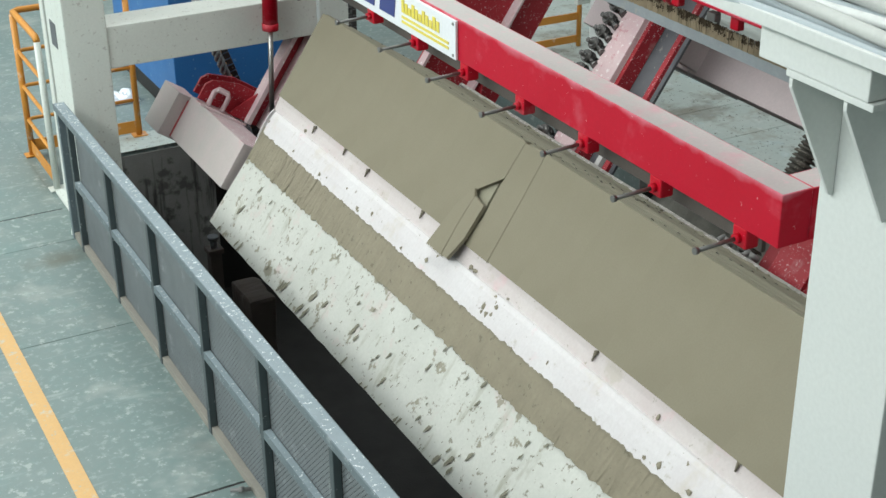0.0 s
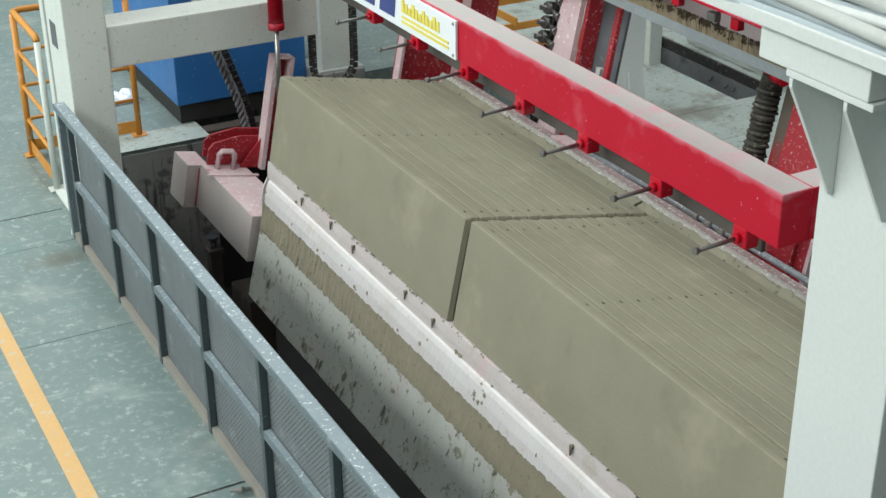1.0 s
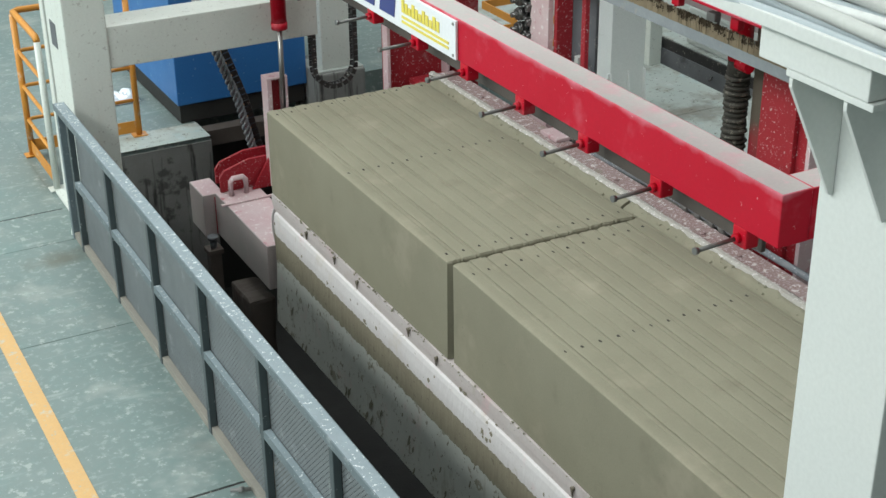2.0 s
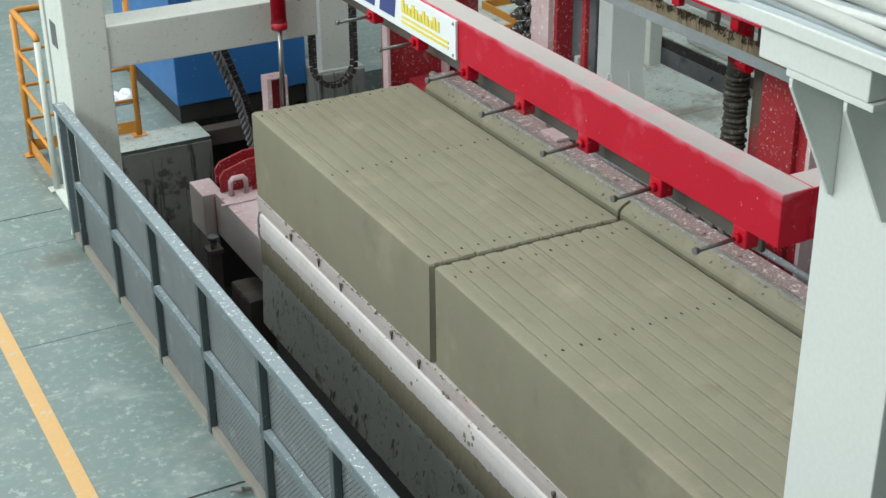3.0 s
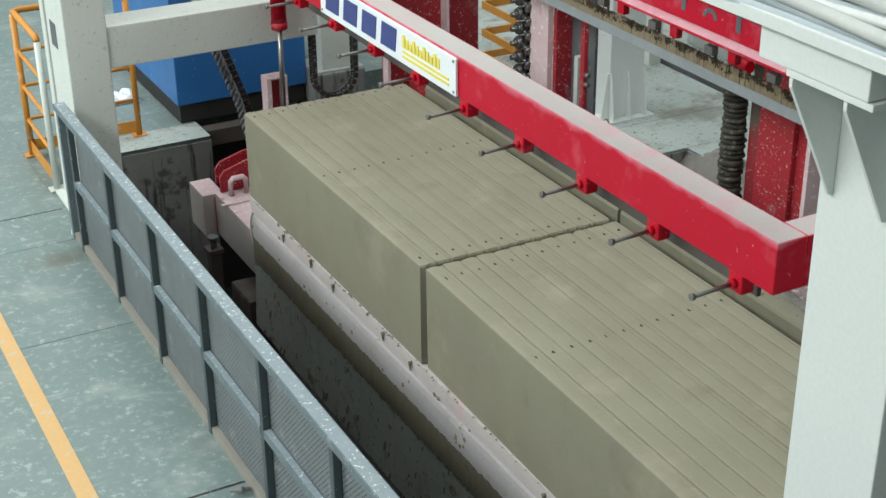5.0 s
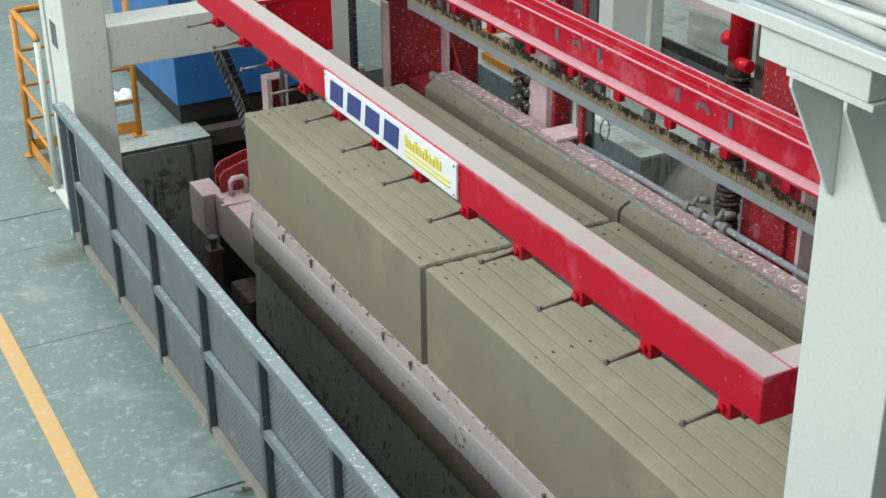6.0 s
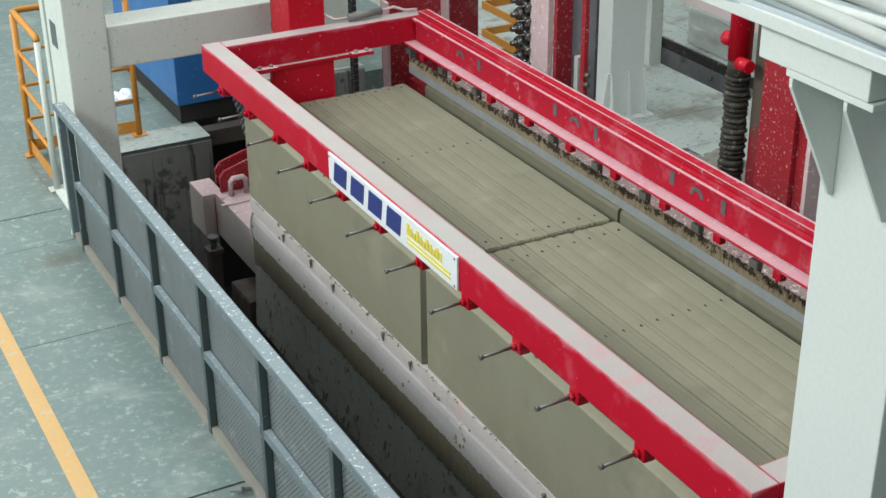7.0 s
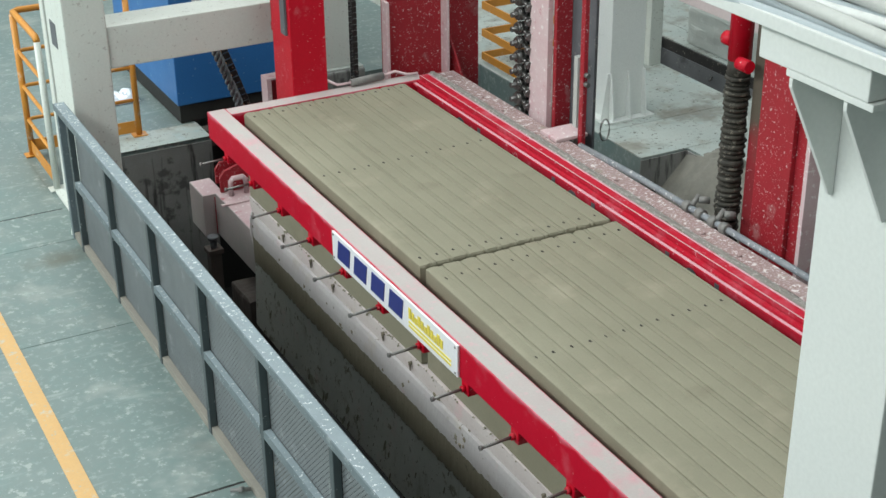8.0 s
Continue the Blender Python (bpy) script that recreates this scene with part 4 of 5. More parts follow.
part("end_cap", prism(bmesh.new(), [(0.008, -0.13), (-0.010, -0.19), (-0.012, -0.29), (0.004, -0.40), (0.034, -0.40), (0.034, -0.13)], "y", PY1 + 0.002, PY1 + 0.012), STRIP, platform)
rng = random.Random(8)
for y in [1.975, 1.52, 1.183, 0.482, 0.139, -1.263, -2.289]:
    z = -0.058 + rng.uniform(-0.012, 0.012)
    bm = bmesh.new()
    rod(bm, (0.0, y, z + 0.018), (-0.018, y, z + 0.012), 0.011, seg=8)
    rod(bm, (-0.011, y + 0.006, z + 0.022), (-0.012, y - 0.004, z - 0.03), 0.010, 0.004, seg=7)
    part("bolt", bm, BOLTMUD, platform, "mud-caked bolt")
for k in range(38):
    y = rng.uniform(PY0 + 0.1, PY1 - 0.05)
    z = rng.choice((-0.13, -0.2, -0.26)) + rng.uniform(-0.03, 0.03)
    if k < 5:
        y, z = -0.16 + rng.uniform(-0.05, 0.04), -0.115 + rng.uniform(-0.012, 0.012)
    elif k < 16:
        y, z = -0.47 + rng.uniform(-0.08, 0.08), -0.21 + rng.uniform(-0.06, 0.06)
    s = rng.uniform(0.005, 0.019)
    x = np.interp(-z, (0.0, 0.07, 0.134, 0.19, 0.30), (-0.005, -0.002, 0.006, -0.011, -0.014)) - 0.003
    bm = bmesh.new()
    bmesh.ops.create_icosphere(bm, subdivisions=1, radius=s, matrix=pose(float(x), y, z))
    for v in bm.verts:
        v.co += Vector((0, rng.uniform(-1, 1), rng.uniform(-1, 1))) * s * 0.5
        v.co.x = float(x) + (v.co.x - float(x)) * 0.45
    part("crust", bm, CAKE_RAW, platform)

# crumbs along the foot of the cut face
bm = bmesh.new()
for k in range(120):
    y = rng.uniform(PY0 + 0.05, PY1 - 0.02)
    s = rng.uniform(0.003, 0.008)
    before = len(bm.verts)
    made = bmesh.ops.create_icosphere(bm, subdivisions=1, radius=s, matrix=pose(rng.uniform(-0.016, -0.004), y, rng.uniform(-0.012, 0.004)))["verts"]
    for v in made:
        v.co += Vector((rng.uniform(-1, 1), rng.uniform(-1, 1), rng.uniform(-1, 1))) * s * 0.35
part("crumb_line", bm, CAKE, platform, "crumbs of wet concrete", kind="stuff")

# slurry splashes on the apron, thickest towards its lower edge
def apron_x(z):
    return float(np.interp(-z, [-q[1] for q in apron], [q[0] for q in apron]))


bm = bmesh.new()
for k in range(190):
    y = rng.uniform(PY0 + 0.05, PY1 - 0.05)
    z = -1.01 + 0.47 * rng.random() ** 1.9
    s = rng.choice((0.006, 0.009, 0.013, 0.022, 0.034)) * rng.uniform(0.7, 1.1) * (1.0 if z < -0.8 else 0.6)
    vs = []
    for i in range(9):
        a = math.tau * i / 9
        q = s * rng.uniform(0.45, 1.1)
        yy, zz = q * math.cos(a) * 0.55, q * math.sin(a) * 1.6
        zz = max(-1.017 - z, zz)
        vs.append(bm.verts.new((apron_x(z + zz) - rng.uniform(0.0075, 0.009), y + yy - zz * 0.35, z + zz)))
    mid = bm.verts.new((apron_x(z) - 0.0096, y, z))
    for i in range(9):
        bm.faces.new((vs[i], vs[(i + 1) % 9], mid))
part("slurry_splash", bm, SPLAT, platform, "dried slurry splashes", kind="stuff")

# ---- the two halves of the cut cake ----
LEN = 2.595


def cake(name_label, y0, y1, shear, seed):
    """A half of the cake: twelve upright slabs side by side, each with a rippled top and worn ends."""
    ob = thing("concrete_cake", name_label, "concrete block", (0.6, (y0 + y1) / 2, 0.0), group="halves of the cut cake")
    r = random.Random(seed)
    top = (0.0004, -0.016), (0.0010, 0.0050), (0.005, 0.0078), (0.030, 0.0083), (0.055, 0.0081), (0.0690, 0.0079), (0.0708, 0.0072), (0.0730, 0.0010), (0.0752, 0.0070), (0.086, 0.0072), (0.0955, 0.0062), (0.0976, 0.0030), (0.0982, -0.016)
    for k in range(12):
        x0 = 0.1 * k
        wob = r.uniform(0, 9)
        lift = r.uniform(-0.0015, 0.0015)
        bm = bmesh.new()
        cols = []
        cut_at, cut_deep = r.uniform(-0.006, 0.006), r.uniform(0.2, 1.25)
        for u, h in top:
            if 0.0685 < u < 0.076:
                u += cut_at
                if h < 0.005:
                    h = 0.0075 - (0.0075 - h) * cut_deep
            if k == 0 and u < 0.03:
                h -= 0.003 * (1 - u / 0.03)
            bulge = 0.006 * (1 - ((u - 0.05) / 0.05) ** 2) + 0.010 * noise.noise(Vector((wob, u * 90, 0))) + r.uniform(-0.0035, 0.0035)
            ya, yb = y0 + 0.008 - bulge, y1 - 0.008 + bulge
            x = x0 + u
            ring_ = []
            for y, z in ((ya + 0.004, 0.0), (ya, 0.587), (ya + 0.007, 0.591 + h + lift), (yb - 0.007, 0.591 + h + lift), (yb, 0.587), (yb - 0.004, 0.0)):
                ring_.append(bm.verts.new((x + shear[0] + shear[1] * y, y, z)))
            cols.append(ring_)
        for a, b in zip(cols, cols[1:]):
            for i in range(6):
                j = (i + 1) % 6
                bm.faces.new((a[i], b[i], b[j], a[j]))
        bm.faces.new(cols[0])
        bm.faces.new(cols[-1][::-1])
        bmesh.ops.recalc_face_normals(bm, faces=bm.faces)
        s = part("slab", bm, CAKE, ob)
        # nail holes, one a row on each slab: solid discs, near-black for the holes' shade
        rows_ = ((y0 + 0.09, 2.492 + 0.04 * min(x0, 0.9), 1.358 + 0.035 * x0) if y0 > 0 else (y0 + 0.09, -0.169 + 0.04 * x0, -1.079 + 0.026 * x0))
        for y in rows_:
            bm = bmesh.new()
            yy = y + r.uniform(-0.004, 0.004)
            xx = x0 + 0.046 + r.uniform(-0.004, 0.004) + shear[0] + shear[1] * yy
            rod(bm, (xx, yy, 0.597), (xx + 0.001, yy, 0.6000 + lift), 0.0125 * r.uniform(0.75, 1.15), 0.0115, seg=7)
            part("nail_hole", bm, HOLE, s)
    return ob


cake_far = cake("wet grey-brown aerated concrete block cut into grooved slabs", 0.012, LEN, (0, 0), 3)
cake_near = cake("wet grey-brown aerated concrete block with ribbed top, second half", -2.60, -0.014, (0.014, 0.014), 4)

# offcut left standing against the table's side beam
offcuts = []
for y0, y1 in ((0.19, 2.60), (-2.7, 0.165)):
    bm = bmesh.new()
    n = 70
    prof = ((1.368, 0.30), (1.368, 0.536), (1.377, 0.552), (1.405, 0.570), (1.43, 0.584), (1.455, 0.594), (1.455, 0.30))
    rings = []
    for j in range(n + 1):
        y = y0 + (y1 - y0) * j / n
        ring_ = []
        for i, (x, z) in enumerate(prof):
            d = noise.noise(Vector((x * 30, y * 14, z * 10))) * (0.010 if i in (3, 4, 5) else 0.0015)
            ring_.append(bm.verts.new((x, y, z + d)))
        rings.append(ring_)
    for a, b in zip(rings, rings[1:]):
        for i in range(len(prof) - 1):
            bm.faces.new((a[i], b[i], b[i + 1], a[i + 1]))
    bm.faces.new(rings[0])
    bm.faces.new(rings[-1])
    bmesh.ops.recalc_face_normals(bm, faces=bm.faces)
    offcuts.append(solid("concrete_offcut", bm, [CAKE], "long wet concrete offcut standing on the table ledge", "concrete offcut", (1.43, (y0 + y1) / 2, 0.3), group="side offcuts"))
    rng2 = random.Random(int(y1 * 10))
    bm = bmesh.new()
    for k in range(60):
        y, x = rng2.uniform(y0, y1), rng2.uniform(1.385, 1.45)
        s = rng2.uniform(0.004, 0.012)
        bmesh.ops.create_icosphere(bm, subdivisions=1, radius=s, matrix=pose(x, y, 0.556 + (x - 1.385) * 0.55, rng2.uniform(0, 90), 0, rng2.uniform(0, 90)))
    part("crumb_line", bm, CAKE, offcuts[-1], kind="stuff")

# ---- crust that slides off the cut face ----
crust_rows = []


def crust(outline, table_, label="broken sheet of wet concrete crust sliding off the block", lean=0.0):
    """A thin sheet with an outline of (y, z) on the cut face; table_: seconds and metres slid down."""
    cy = sum(p[0] for p in outline) / len(outline)
    bm = prism(bmesh.new(), [(p[0], p[1]) for p in outline], "x", -0.024, -0.003)
    ob = solid("concrete_crust", bm, CRUST, label, "concrete crust", (-0.017, cy, 0.02), group="fallen crust")
    crust_rows.append((ob, table_, lean))
    return ob


def fall(t0, speed=1.0, start=0.0):
    """Seconds and slide of a piece that lets go at t0."""
    rows_ = [(0.0, start)]
    for dt, d in ((0.0, 0.0), (0.05, 0.06), (0.1, 0.19), (0.15, 0.40), (0.2, 0.66), (0.25, 0.96), (0.3, 1.3), (0.4, 2.0)):
        if t0 + dt > 0.01:
            rows_.append((round(t0 + dt, 2), start + speed * d))
    return rows_


edge = random.Random(21)


def at_z(side, z):
    return float(np.interp(z, [p[1] for p in side], [p[0] for p in side]))


def sheet_pair(a, b, t0):
    """A sheet between two broken sides, cracked across at a slant; its lower half runs ahead."""
    za, zb = edge.uniform(0.13, 0.40), edge.uniform(0.13, 0.40)
    n = 5
    crack = []
    for k in range(n + 1):
        z = za + (zb - za) * k / n + (edge.uniform(-0.03, 0.03) if 0 < k < n else 0)
        crack.append((at_z(a, z) + (at_z(b, z) - at_z(a, z)) * k / n, z))
    low = [p for p in a if p[1] < za] + crack + [p for p in b[::-1] if p[1] < zb]
    high = crack[::-1] + [p for p in a if p[1] > za] + [p for p in b[::-1] if p[1] > zb]
    crust(high, fall(t0 + edge.uniform(0, 0.006)), lean=edge.uniform(-4, 4))
    crust(low, fall(t0, 1.04), lean=edge.uniform(-9, 9))


def whole_sheet(a, b, t0):
    """A sheet that slides off in one piece."""
    crust(a + b[::-1], fall(t0 + edge.uniform(0, 0.006)), lean=edge.uniform(-3, 3))


def jag(y, n=5, z0=-0.032, z1=0.592, amount=0.02, lean=0.0):
    return [(y + lean * (z0 + (z1 - z0) * k / n) + edge.uniform(-amount, amount), z0 + (z1 - z0) * k / n) for k in range(n + 1)]


near_edge = [(0.240, -0.032), (0.19, 0.115), (0.13, 0.245), (-0.028, 0.372), (-0.035, 0.592)]
cuts = [0.55, 1.02, 1.45, 1.92, 2.28, 2.585]
sides = [near_edge] + [jag(y, lean=-0.03) for y in cuts]
sides[-1] = [(2.585, z) for _, z in sides[-1]]
for a, b, t0 in zip(sides, sides[1:], (0.50, 0.50, 0.50, 0.50, 0.49, 0.49)):
    sheet_pair(a, b, t0)
cuts = [-2.58, -2.2, -1.75, -1.3, -0.85, -0.55]
sides = [jag(y, lean=-0.03) for y in cuts] + [[(-0.252, -0.032), (-0.246, 0.3), (-0.236, 0.592)]]
for a, b, t0 in zip(sides, sides[1:], (0.61, 0.61, 0.60, 0.60, 0.60, 0.60)):
    whole_sheet(a, b, t0)
# the pieces over the joint between the two halves go first
chip = "wet concrete chip falling from the joint of the block"
crust([(0.223, 0.003), (0.06, 0.0), (0.085, 0.20), (0.09, 0.36), (0.13, 0.40), (0.19, 0.27)], [(0.0, 0.155), (0.1, 0.32), (0.2, 0.62), (0.3, 1.05), (0.4, 1.7), (0.5, 2.2)], chip, 3.0)
crust([(0.057, 0.0), (0.002, 0.004), (-0.032, 0.14), (-0.022, 0.345), (0.087, 0.36), (0.082, 0.20)], [(0.0, 0.150), (0.1, 0.28), (0.2, 0.55), (0.3, 0.95), (0.4, 1.6), (0.5, 2.2)], chip, -6.0)
crust([(-0.250, -0.032), (-0.005, -0.032), (-0.037, 0.14), (-0.028, 0.345), (-0.033, 0.372), (-0.039, 0.592), (-0.233, 0.592), (-0.244, 0.3)], [(0.0, 0.004), (0.1, 0.06), (0.2, 0.25), (0.3, 0.62), (0.4, 1.3), (0.5, 2.0)], chip, 2.0)

# ---- hydraulic cylinder of the swing arm ----
ram = thing("hydraulic_ram", "red hydraulic cylinder with a bright steel rod", "hydraulic cylinder", (0.61, 3.42, 2.6))
part("barrel", rods(((0.61, 3.42, 2.6), (0.61, 3.42, 0.91), 0.056), ((0.61, 3.42, 0.91), (0.61, 3.42, 0.86), 0.060)), RED, ram)
part("rod", rods(((0.61, 3.42, 0.86), (0.62, 3.46, 0.16), 0.019)), STEEL, ram, "polished steel piston rod")

# ---- lifting frame with its pins, brush bar and sign; heights count from its upper face ----
HX0, HX1, HY0, HY1, HH = -0.200, 1.385, -2.885, 2.760, 0.185
hood = thing("lifting_frame", "bright red box-section lifting frame dusted white on top", "lifting frame", (0, 0, 0))
wide = 0.125
part("side_beam", boxes(((HX0, HY0, -HH), (HX0 + wide, HY1, 0)), bevel=0.005, top=1), [RED_BEAM, RED_DUST], hood)
part("end_beam", boxes(((HX0 + wide + 0.001, HY1 - wide, -HH), (HX1, HY1 - 0.002, -0.002)), bevel=0.005, top=1), [RED_BEAM, RED_DUST], hood)
part("end_beam", boxes(((HX0 + wide + 0.001, HY0 + 0.002, -HH), (HX1, HY0 + wide, -0.002)), bevel=0.005, top=1), [RED_BEAM, RED_DUST], hood)
RXI = HX1 - 0.07
YA, YB = HY0 + wide + 0.002, HY1 - wide - 0.002
part("side_beam", boxes(((RXI, YA, -HH), (HX1 - 0.013, YB, 0.0)), bevel=0.005), [RED_CHANNEL], hood, "dusty red side channel")
part("top_flange", boxes(((RXI + 0.022, YA, 0.001), (1.406, YB, 0.031)), bevel=0.006), [RED_CHANNEL], hood)
part("flange_rim", boxes(((1.397, YA + 0.01, 0.0312), (1.409, YB - 0.01, 0.036)), bevel=0.002), [PINK_RIM], hood, "pink-dusted rim")
part("flange_rim", boxes(((RXI + 0.022, YA + 0.01, 0.0312), (RXI + 0.028, YB - 0.01, 0.0345)), bevel=0.0015), [PINK_RIM], hood, "pink-dusted rim")
part("top_strip", boxes(((RXI - 0.03, YA, -0.035), (RXI - 0.001, YB, -0.016)), bevel=0.004, top=1), [RED_CHANNEL, PINK_RIM], hood)
part("bottom_flange", boxes(((RXI - 0.092, YA, -HH - 0.006), (RXI - 0.001, YB, -HH + 0.008)), bevel=0.003, top=1), [RED_CHANNEL, PINK_RIM], hood, "pink-dusted flange")
for y in (1.728, 0.801, 0.365, -0.366, -0.80, -1.53):
    part("seam_mark", boxes(((RXI - 0.003, y - 0.018, -0.130), (RXI, y + 0.018, -0.040))), GREYDARK, hood, "scraped grey weld mark")
for y in (1.979, 0.59, -0.58, -1.75):
    bm = prism(bmesh.new(), [(y + 0.055 * math.cos(a * math.pi / 8), -0.115 + 0.05 * math.sin(a * math.pi / 8)) for a in range(9)] + [(y + 0.03 * math.cos(a * math.pi / 8), -0.115 + 0.028 * math.sin(a * math.pi / 8)) for a in range(8, -1, -1)], "x", RXI - 0.003, RXI)
    part("grab_mark", bm, GREYDARK, hood, "worn grey arch-shaped mark")
BR = [2.45 - 0.4675 * k for k in range(12)]
for y in BR:
    bm = boxes(((HX0 + 0.005, y - 0.035, -HH - 0.075), (HX0 + 0.062, y + 0.035, -HH)), bevel=0.008)
    rod(bm, (HX0 + 0.005, y, -HH - 0.042), (HX0 - 0.014, y, -HH - 0.042), 0.017, seg=10)
    b = part("pin_bracket", bm, RED, hood)
    bm = rods(((HX0 + 0.0, y, -HH - 0.042), (HX0 - 0.166, y - 0.006, -HH - 0.045), 0.0078), ((HX0 - 0.166, y - 0.006, -HH - 0.045), (HX0 - 0.180, y - 0.006, -HH - 0.045), 0.0125), seg=10)
    part("pin", bm, ROD, b, "grey steel pin with a rounded tip")
    bm = boxes(((RXI - 0.05, y - 0.03, -HH - 0.085), (RXI - 0.01, y + 0.03, -HH - 0.007)), bevel=0.006)
    b = part("brush_bracket", bm, RED, hood)
    bm = boxes(((RXI - 0.080, y + 0.11, -HH - 0.075), (RXI - 0.040, y + 0.175, -HH - 0.032)), bevel=0.006)
    rod(bm, (RXI - 0.03, y + 0.142, -0.37), (RXI - 0.03, y + 0.142, -HH - 0.007), 0.008, seg=8)
    part("clamp", bm, ROD, b, "dirty steel clamp")
for y in BR[::2]:
    part("hanger_bar", rods(((RXI - 0.045, y, -0.265), (RXI - 0.045, y, -0.39), 0.007), seg=8), RED_CHANNEL, hood)
part("brush_bar", boxes(((1.240, HY0 + 0.2, -0.392), (1.268, HY1 - 0.16, -0.334)), bevel=0.003), GREYBAR, hood, "grey steel brush holder")
bm = bmesh.new()
rb = random.Random(2)
yy = HY0 + 0.2
while yy < HY1 - 0.17:
    w = rb.uniform(0.004, 0.008)
    hgt = 0.070 + 0.006 * noise.noise(Vector((yy * 7, 0, 0))) + rb.uniform(-0.004, 0.003)
    cake_h = hgt * max(0.2, min(0.8, 0.50 + 0.22 * noise.noise(Vector((yy * 9, 3, 0))) + rb.uniform(-0.14, 0.14)))
    x0 = 1.240 + rb.uniform(-0.003, 0.010)
    lean_ = rb.uniform(-0.004, 0.004)
    rings_ = []
    for h_, k_ in ((0.0, 1.0), (cake_h, 0.9), (hgt, 0.55)):
        rings_.append([bm.verts.new((x0 + lean_ * h_ / hgt + dx * k_, yy + w * 0.5 + lean_ * h_ / hgt + dy * k_, -0.335 + h_)) for dx, dy in ((-0.004, 0), (0, -w * 0.5), (0.006, 0), (0, w * 0.5))])
    for s_, (lo_, hi_) in enumerate(zip(rings_, rings_[1:])):
        for i in range(4):
            bm.faces.new((lo_[i], lo_[(i + 1) % 4], hi_[(i + 1) % 4], hi_[i])).material_index = s_
    bm.faces.new(rings_[2]).material_index = 1
    yy += w * 0.36
bmesh.ops.recalc_face_normals(bm, faces=bm.faces)
part("bristles", bm, [BRISTLE_TAN, BRISTLE], hood, "dark brush bristles caked with tan cement", kind="stuff")
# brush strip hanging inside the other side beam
part("brush_strip", boxes(((HX0 + wide - 0.012, HY0 + 0.2, -0.312), (HX0 + wide + 0.006, HY1 - 0.2, -HH - 0.002)), bevel=0.002), RUSTY_SHADE, hood, "dirty brown brush strip")
# lifting mast at the far end with its guide rail
part("mast", boxes(((0.43, HY1 + 0.002, -0.62), (0.69, HY1 + 0.33, 3.0)), bevel=0.006), RED, hood)
part("guide_plate", boxes(((0.09, HY1 - wide - 0.03, -0.212), (0.92, HY1 - wide + 0.05, -0.187)), bevel=0.003, top=1), [RED, RED_DUST], hood)
part("hanger_plate", boxes(((0.22, HY1 - wide - 0.02, -0.60), (0.68, HY1 - wide + 0.0, -0.213)), bevel=0.003), [RED], hood)
for x in (0.09, 0.79):
    b = part("bolt_plate", boxes(((x, HY1 - wide - 0.09, -0.195), (x + 0.16, HY1 - wide - 0.031, -0.17)), bevel=0.003, top=1), [RED, PINK], hood)
    for d in (0.04, 0.12):
        part("bolt_head", rods(((x + d, HY1 - wide - 0.06, -0.17), (x + d, HY1 - wide - 0.06, -0.152), 0.014), seg=6), STEEL, b)
part("hose", tube(bmesh.new(), [(0.62, HY1 + 0.04, 0.10), (0.76, HY1 + 0.0, 0.02), (0.86, HY1 - 0.03, 0.03)], 0.010), PINK, hood, "pink-dusted air hose")
bm = tube(bmesh.new(), [(1.10, HY1 - 0.03, 0.04), (1.2, HY1 - 0.02, 0.05), (1.28, HY1 - 0.04, 0.02), (1.36, HY1 - 0.06, 0.02)], 0.010)
part("hose", bm, PINK, hood, "pink-dusted air hose")
part("hose_fitting", rods(((0.85, HY1 - 0.03, 0.03), (1.10, HY1 - 0.03, 0.04), 0.026), seg=10), GREYPIPE, hood, "grey hose fitting")
part("rack", boxes(((0.41, HY1 + 0.04, 0.42), (0.428, HY1 + 0.12, 3.0))), GREYDARK, hood)
# sign board: plain shapes stand for its mark, bars for its small lettering
sign = part("sign_board", boxes(((HX0 - 0.014, -0.785, -HH + 0.003), (HX0 - 0.001, 0.675, -0.008)), bevel=0.003), SIGN, hood, "white sign board with navy and yellow marks")


def on_sign(shapes):
    """Flat shapes on the board: outlines of (s, h), s metres from the board's far end, h from its lower edge."""
    bm = bmesh.new()
    for o in shapes:
        prism(bm, [(0.675 - s, -HH + 0.003 + h) for s, h in o], "x", HX0 - 0.018, HX0 - 0.0145)
    return bm


mark = [[(0.07 + 0.215 * k, 0.035), (0.225 + 0.215 * k, 0.035), (0.245 + 0.215 * k, 0.150), (0.09 + 0.215 * k, 0.150)] for k in range(4)]
for o in mark:
    part("emblem", on_sign([o]), NAVY, sign, "plain navy blue block")
for y in (-0.765, 0.655):
    for z in (-HH + 0.02, -0.024):
        part("rivet", rods(((HX0 - 0.013, y, z), (HX0 - 0.018, y, z), 0.007), seg=8), STEEL, sign)
small = [[(0.95 + 0.034 * k, 0.082), (0.975 + 0.034 * k, 0.082), (0.975 + 0.034 * k, 0.142 - 0.012 * (k % 3)), (0.95 + 0.034 * k, 0.142 - 0.012 * (k % 3))] for k in range(11)]
small += [[(0.95, 0.055), (1.40, 0.055), (1.40, 0.066), (0.95, 0.066)], [(0.95, 0.032), (1.40, 0.032), (1.40, 0.043), (0.95, 0.043)]]
for o in small:
    part("lettering_bar", on_sign([o]), YELLOW, sign, "yellow bar")

# ---- white column close by, with its bracket and cable bundle ----
near = thing("column", "clean white steel column with a gusseted bracket carrying cables", "column", (-0.2, -3.4, FLOOR))
part("shaft", boxes(((-0.30, -3.50, PIT), (0.05, -3.14, 4.4)), bevel=0.006), WHITE_NEAR, near)
part("bracket_box", boxes(((-0.50, -3.485, 2.737), (0.10, -3.06, 2.845)), bevel=0.006), WHITE_NEAR, near)
part("bracket_plate", boxes(((-0.495, -3.50, 2.715), (0.10, -3.17, 2.736)), bevel=0.004), WHITE_NEAR, near)
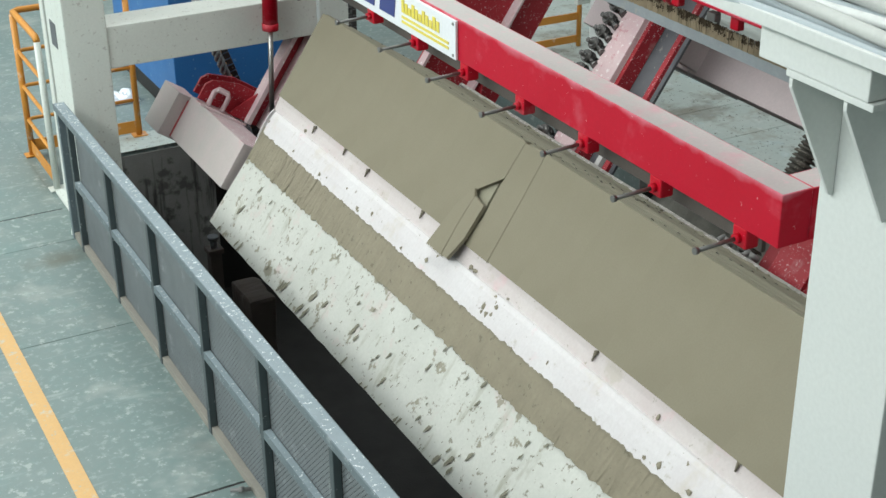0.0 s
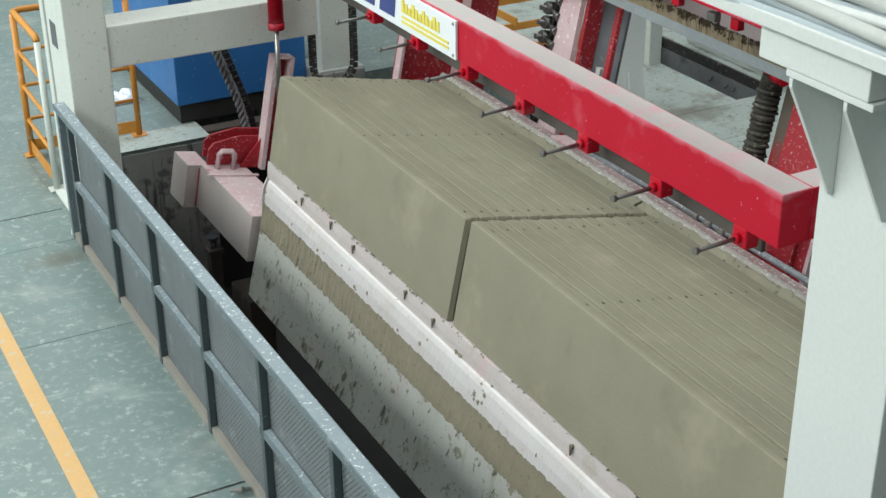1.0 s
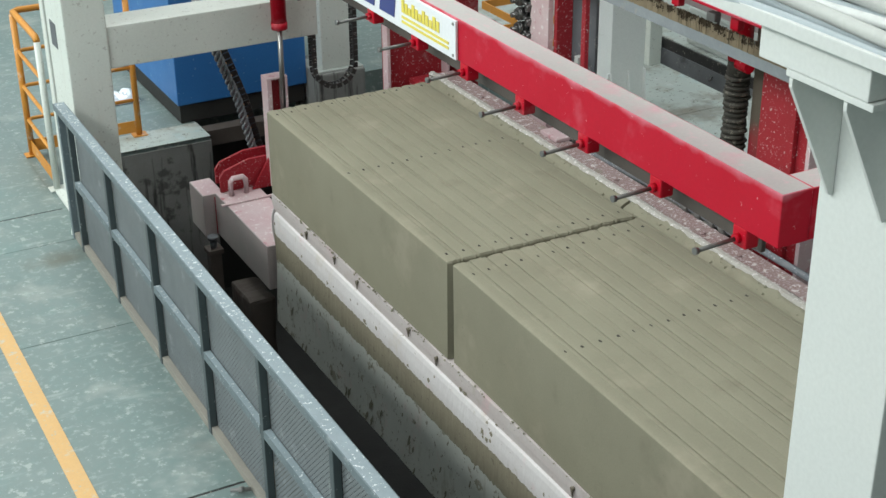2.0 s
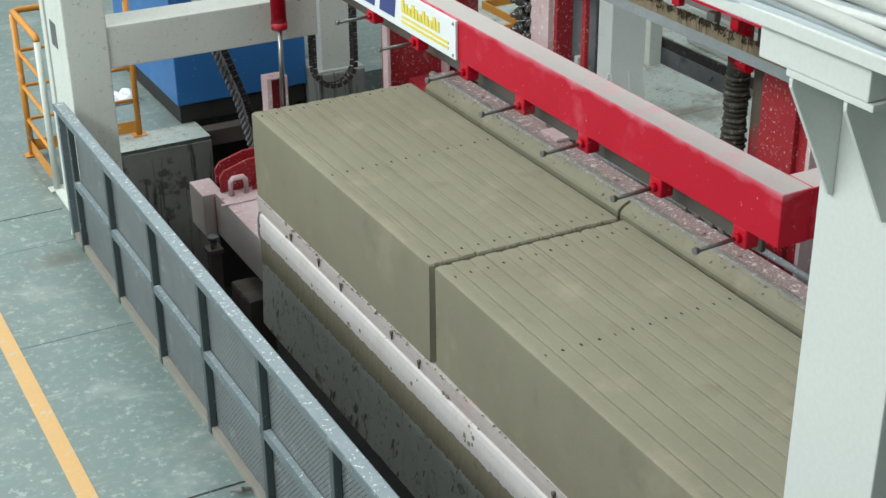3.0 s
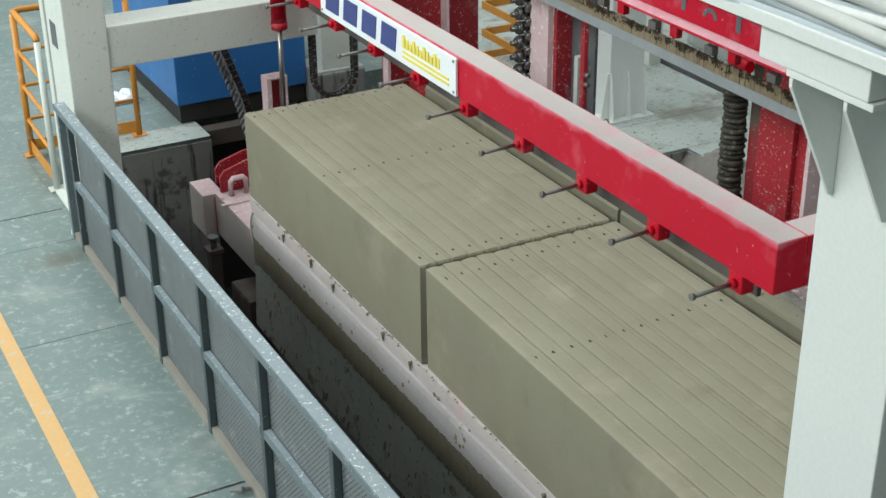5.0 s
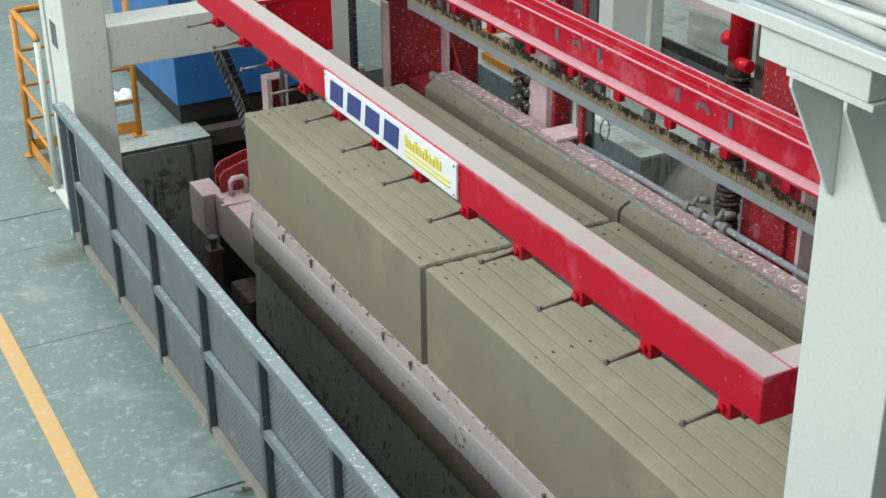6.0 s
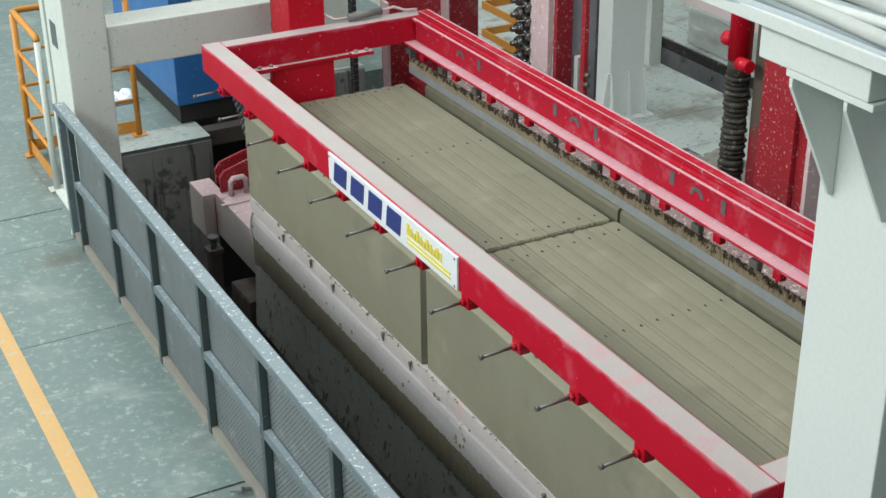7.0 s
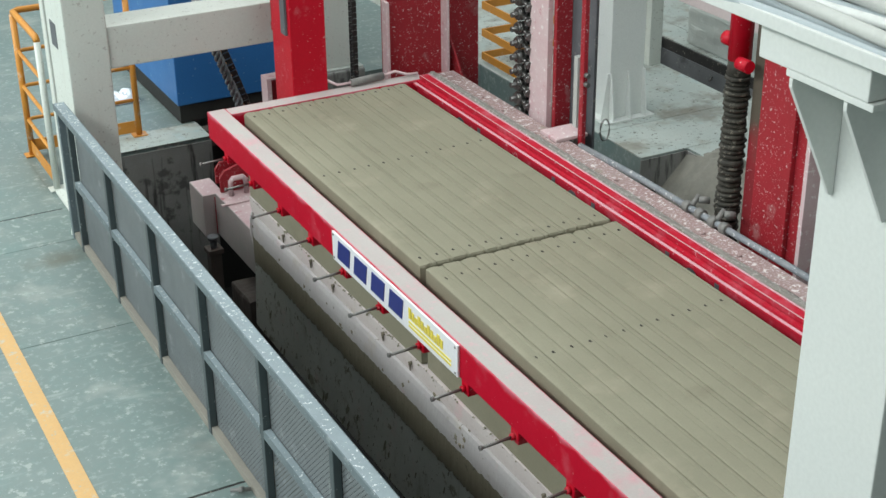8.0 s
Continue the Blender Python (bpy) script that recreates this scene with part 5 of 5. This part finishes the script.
for y in (-3.20, -3.41):
    part("gusset", prism(bmesh.new(), [(-0.495, 2.714), (-0.302, 2.714), (-0.302, 2.335), (-0.316, 2.335), (-0.368, 2.44), (-0.495, 2.69)], "y", y, y + 0.014, bevel=0.002), WHITE_NEAR, near)
tray = thing("cable_tray", "white sheet-steel cable tray running over the bracket", "cable tray", (-0.4, -3.4, 2.85))
part("tray_base", boxes(((-0.53, -4.9, 2.846), (-0.10, -1.2, 2.856)), bevel=0.002), WHITE_NEAR, tray)
part("tray_side", boxes(((-0.545, -4.9, 2.846), (-0.531, -1.2, 2.885)), bevel=0.003), WHITE_NEAR, tray)
bundle = thing("cable_bundle", "bundle of pale grey cables lying in a white tray", "cables", (-0.4, -3.4, 2.86))
for k in range(10):
    rr = 0.016 + 0.005 * ((k * 7) % 3)
    x0 = -0.52 + 0.042 * k
    pts = [(x0 + 0.018 * math.sin(j * 0.8 + k * 1.9), -1.3 - 0.24 * j, 2.858 + rr + 0.03 * (k % 2) + 0.008 * math.sin(j * 1.1 + k)) for j in range(15)]
    part("cable", tube(bmesh.new(), pts, rr), (CABLE, GREYPALE, CABLE, WHITE_NEAR)[k % 4], bundle)


def motions():
    """All that goes: the table and what it carries, the ram, the lifting frame and its chain."""
    def key(ob, fn, times):
        at = Matrix.Translation(BASE[ob.name])
        walk(ob, [(t, fn(t) @ at) for t in times])

    tilt_times = [k[0] for k in TILT]
    for ob in [table, pipe, *offcuts]:
        key(ob, tilted, tilt_times)
    for ob in (platform, cake_far, cake_near):
        key(ob, carried_at, TIMES)
    walk(ram, [(t, pose(0.61, 3.42, 2.6, 0, 2.3 * a / 34.26, 0)) for t, a in TILT])
    for ob, slid, lean in crust_rows:
        times = sorted({0.0, *[k[0] for k in slid]} | {k for k in TIMES if k < slid[-1][0]})
        c = BASE[ob.name]
        rows = []
        for t in times:
            d = at_time(slid, t)
            out = -0.088 * min(1.0, d / 0.27)
            tip = 8.0 * min(1.0, d / 0.27) * max(0.0, min(1.0, (0.62 - d) / 0.30))
            m = carried_at(t) @ pose(out, 0, -d) @ Matrix.Translation(c) @ pose(0, 0, 0, lean * max(0.0, min(1, d * 2 - 0.6)), tip, 0)
            rows.append((t, m))
        rest = (rows[-1][1].translation.x, c.y, PIT + 0.03)
        last = rows[-1][0]
        rows += [(last + 0.2, pose(*rest, 0, 80, 0)), (8.0, pose(*rest, 0, 80, 0))]
        walk(ob, rows)
    walk(hood, [(t, pose(0, 0, z)) for t, z in DROP])
    walk(loop_chain, [(t, pose(0, 0, (z - DROP[0][1]) / 2) @ Matrix.Translation(BASE[loop_chain.name])) for t, z in DROP])


motions()
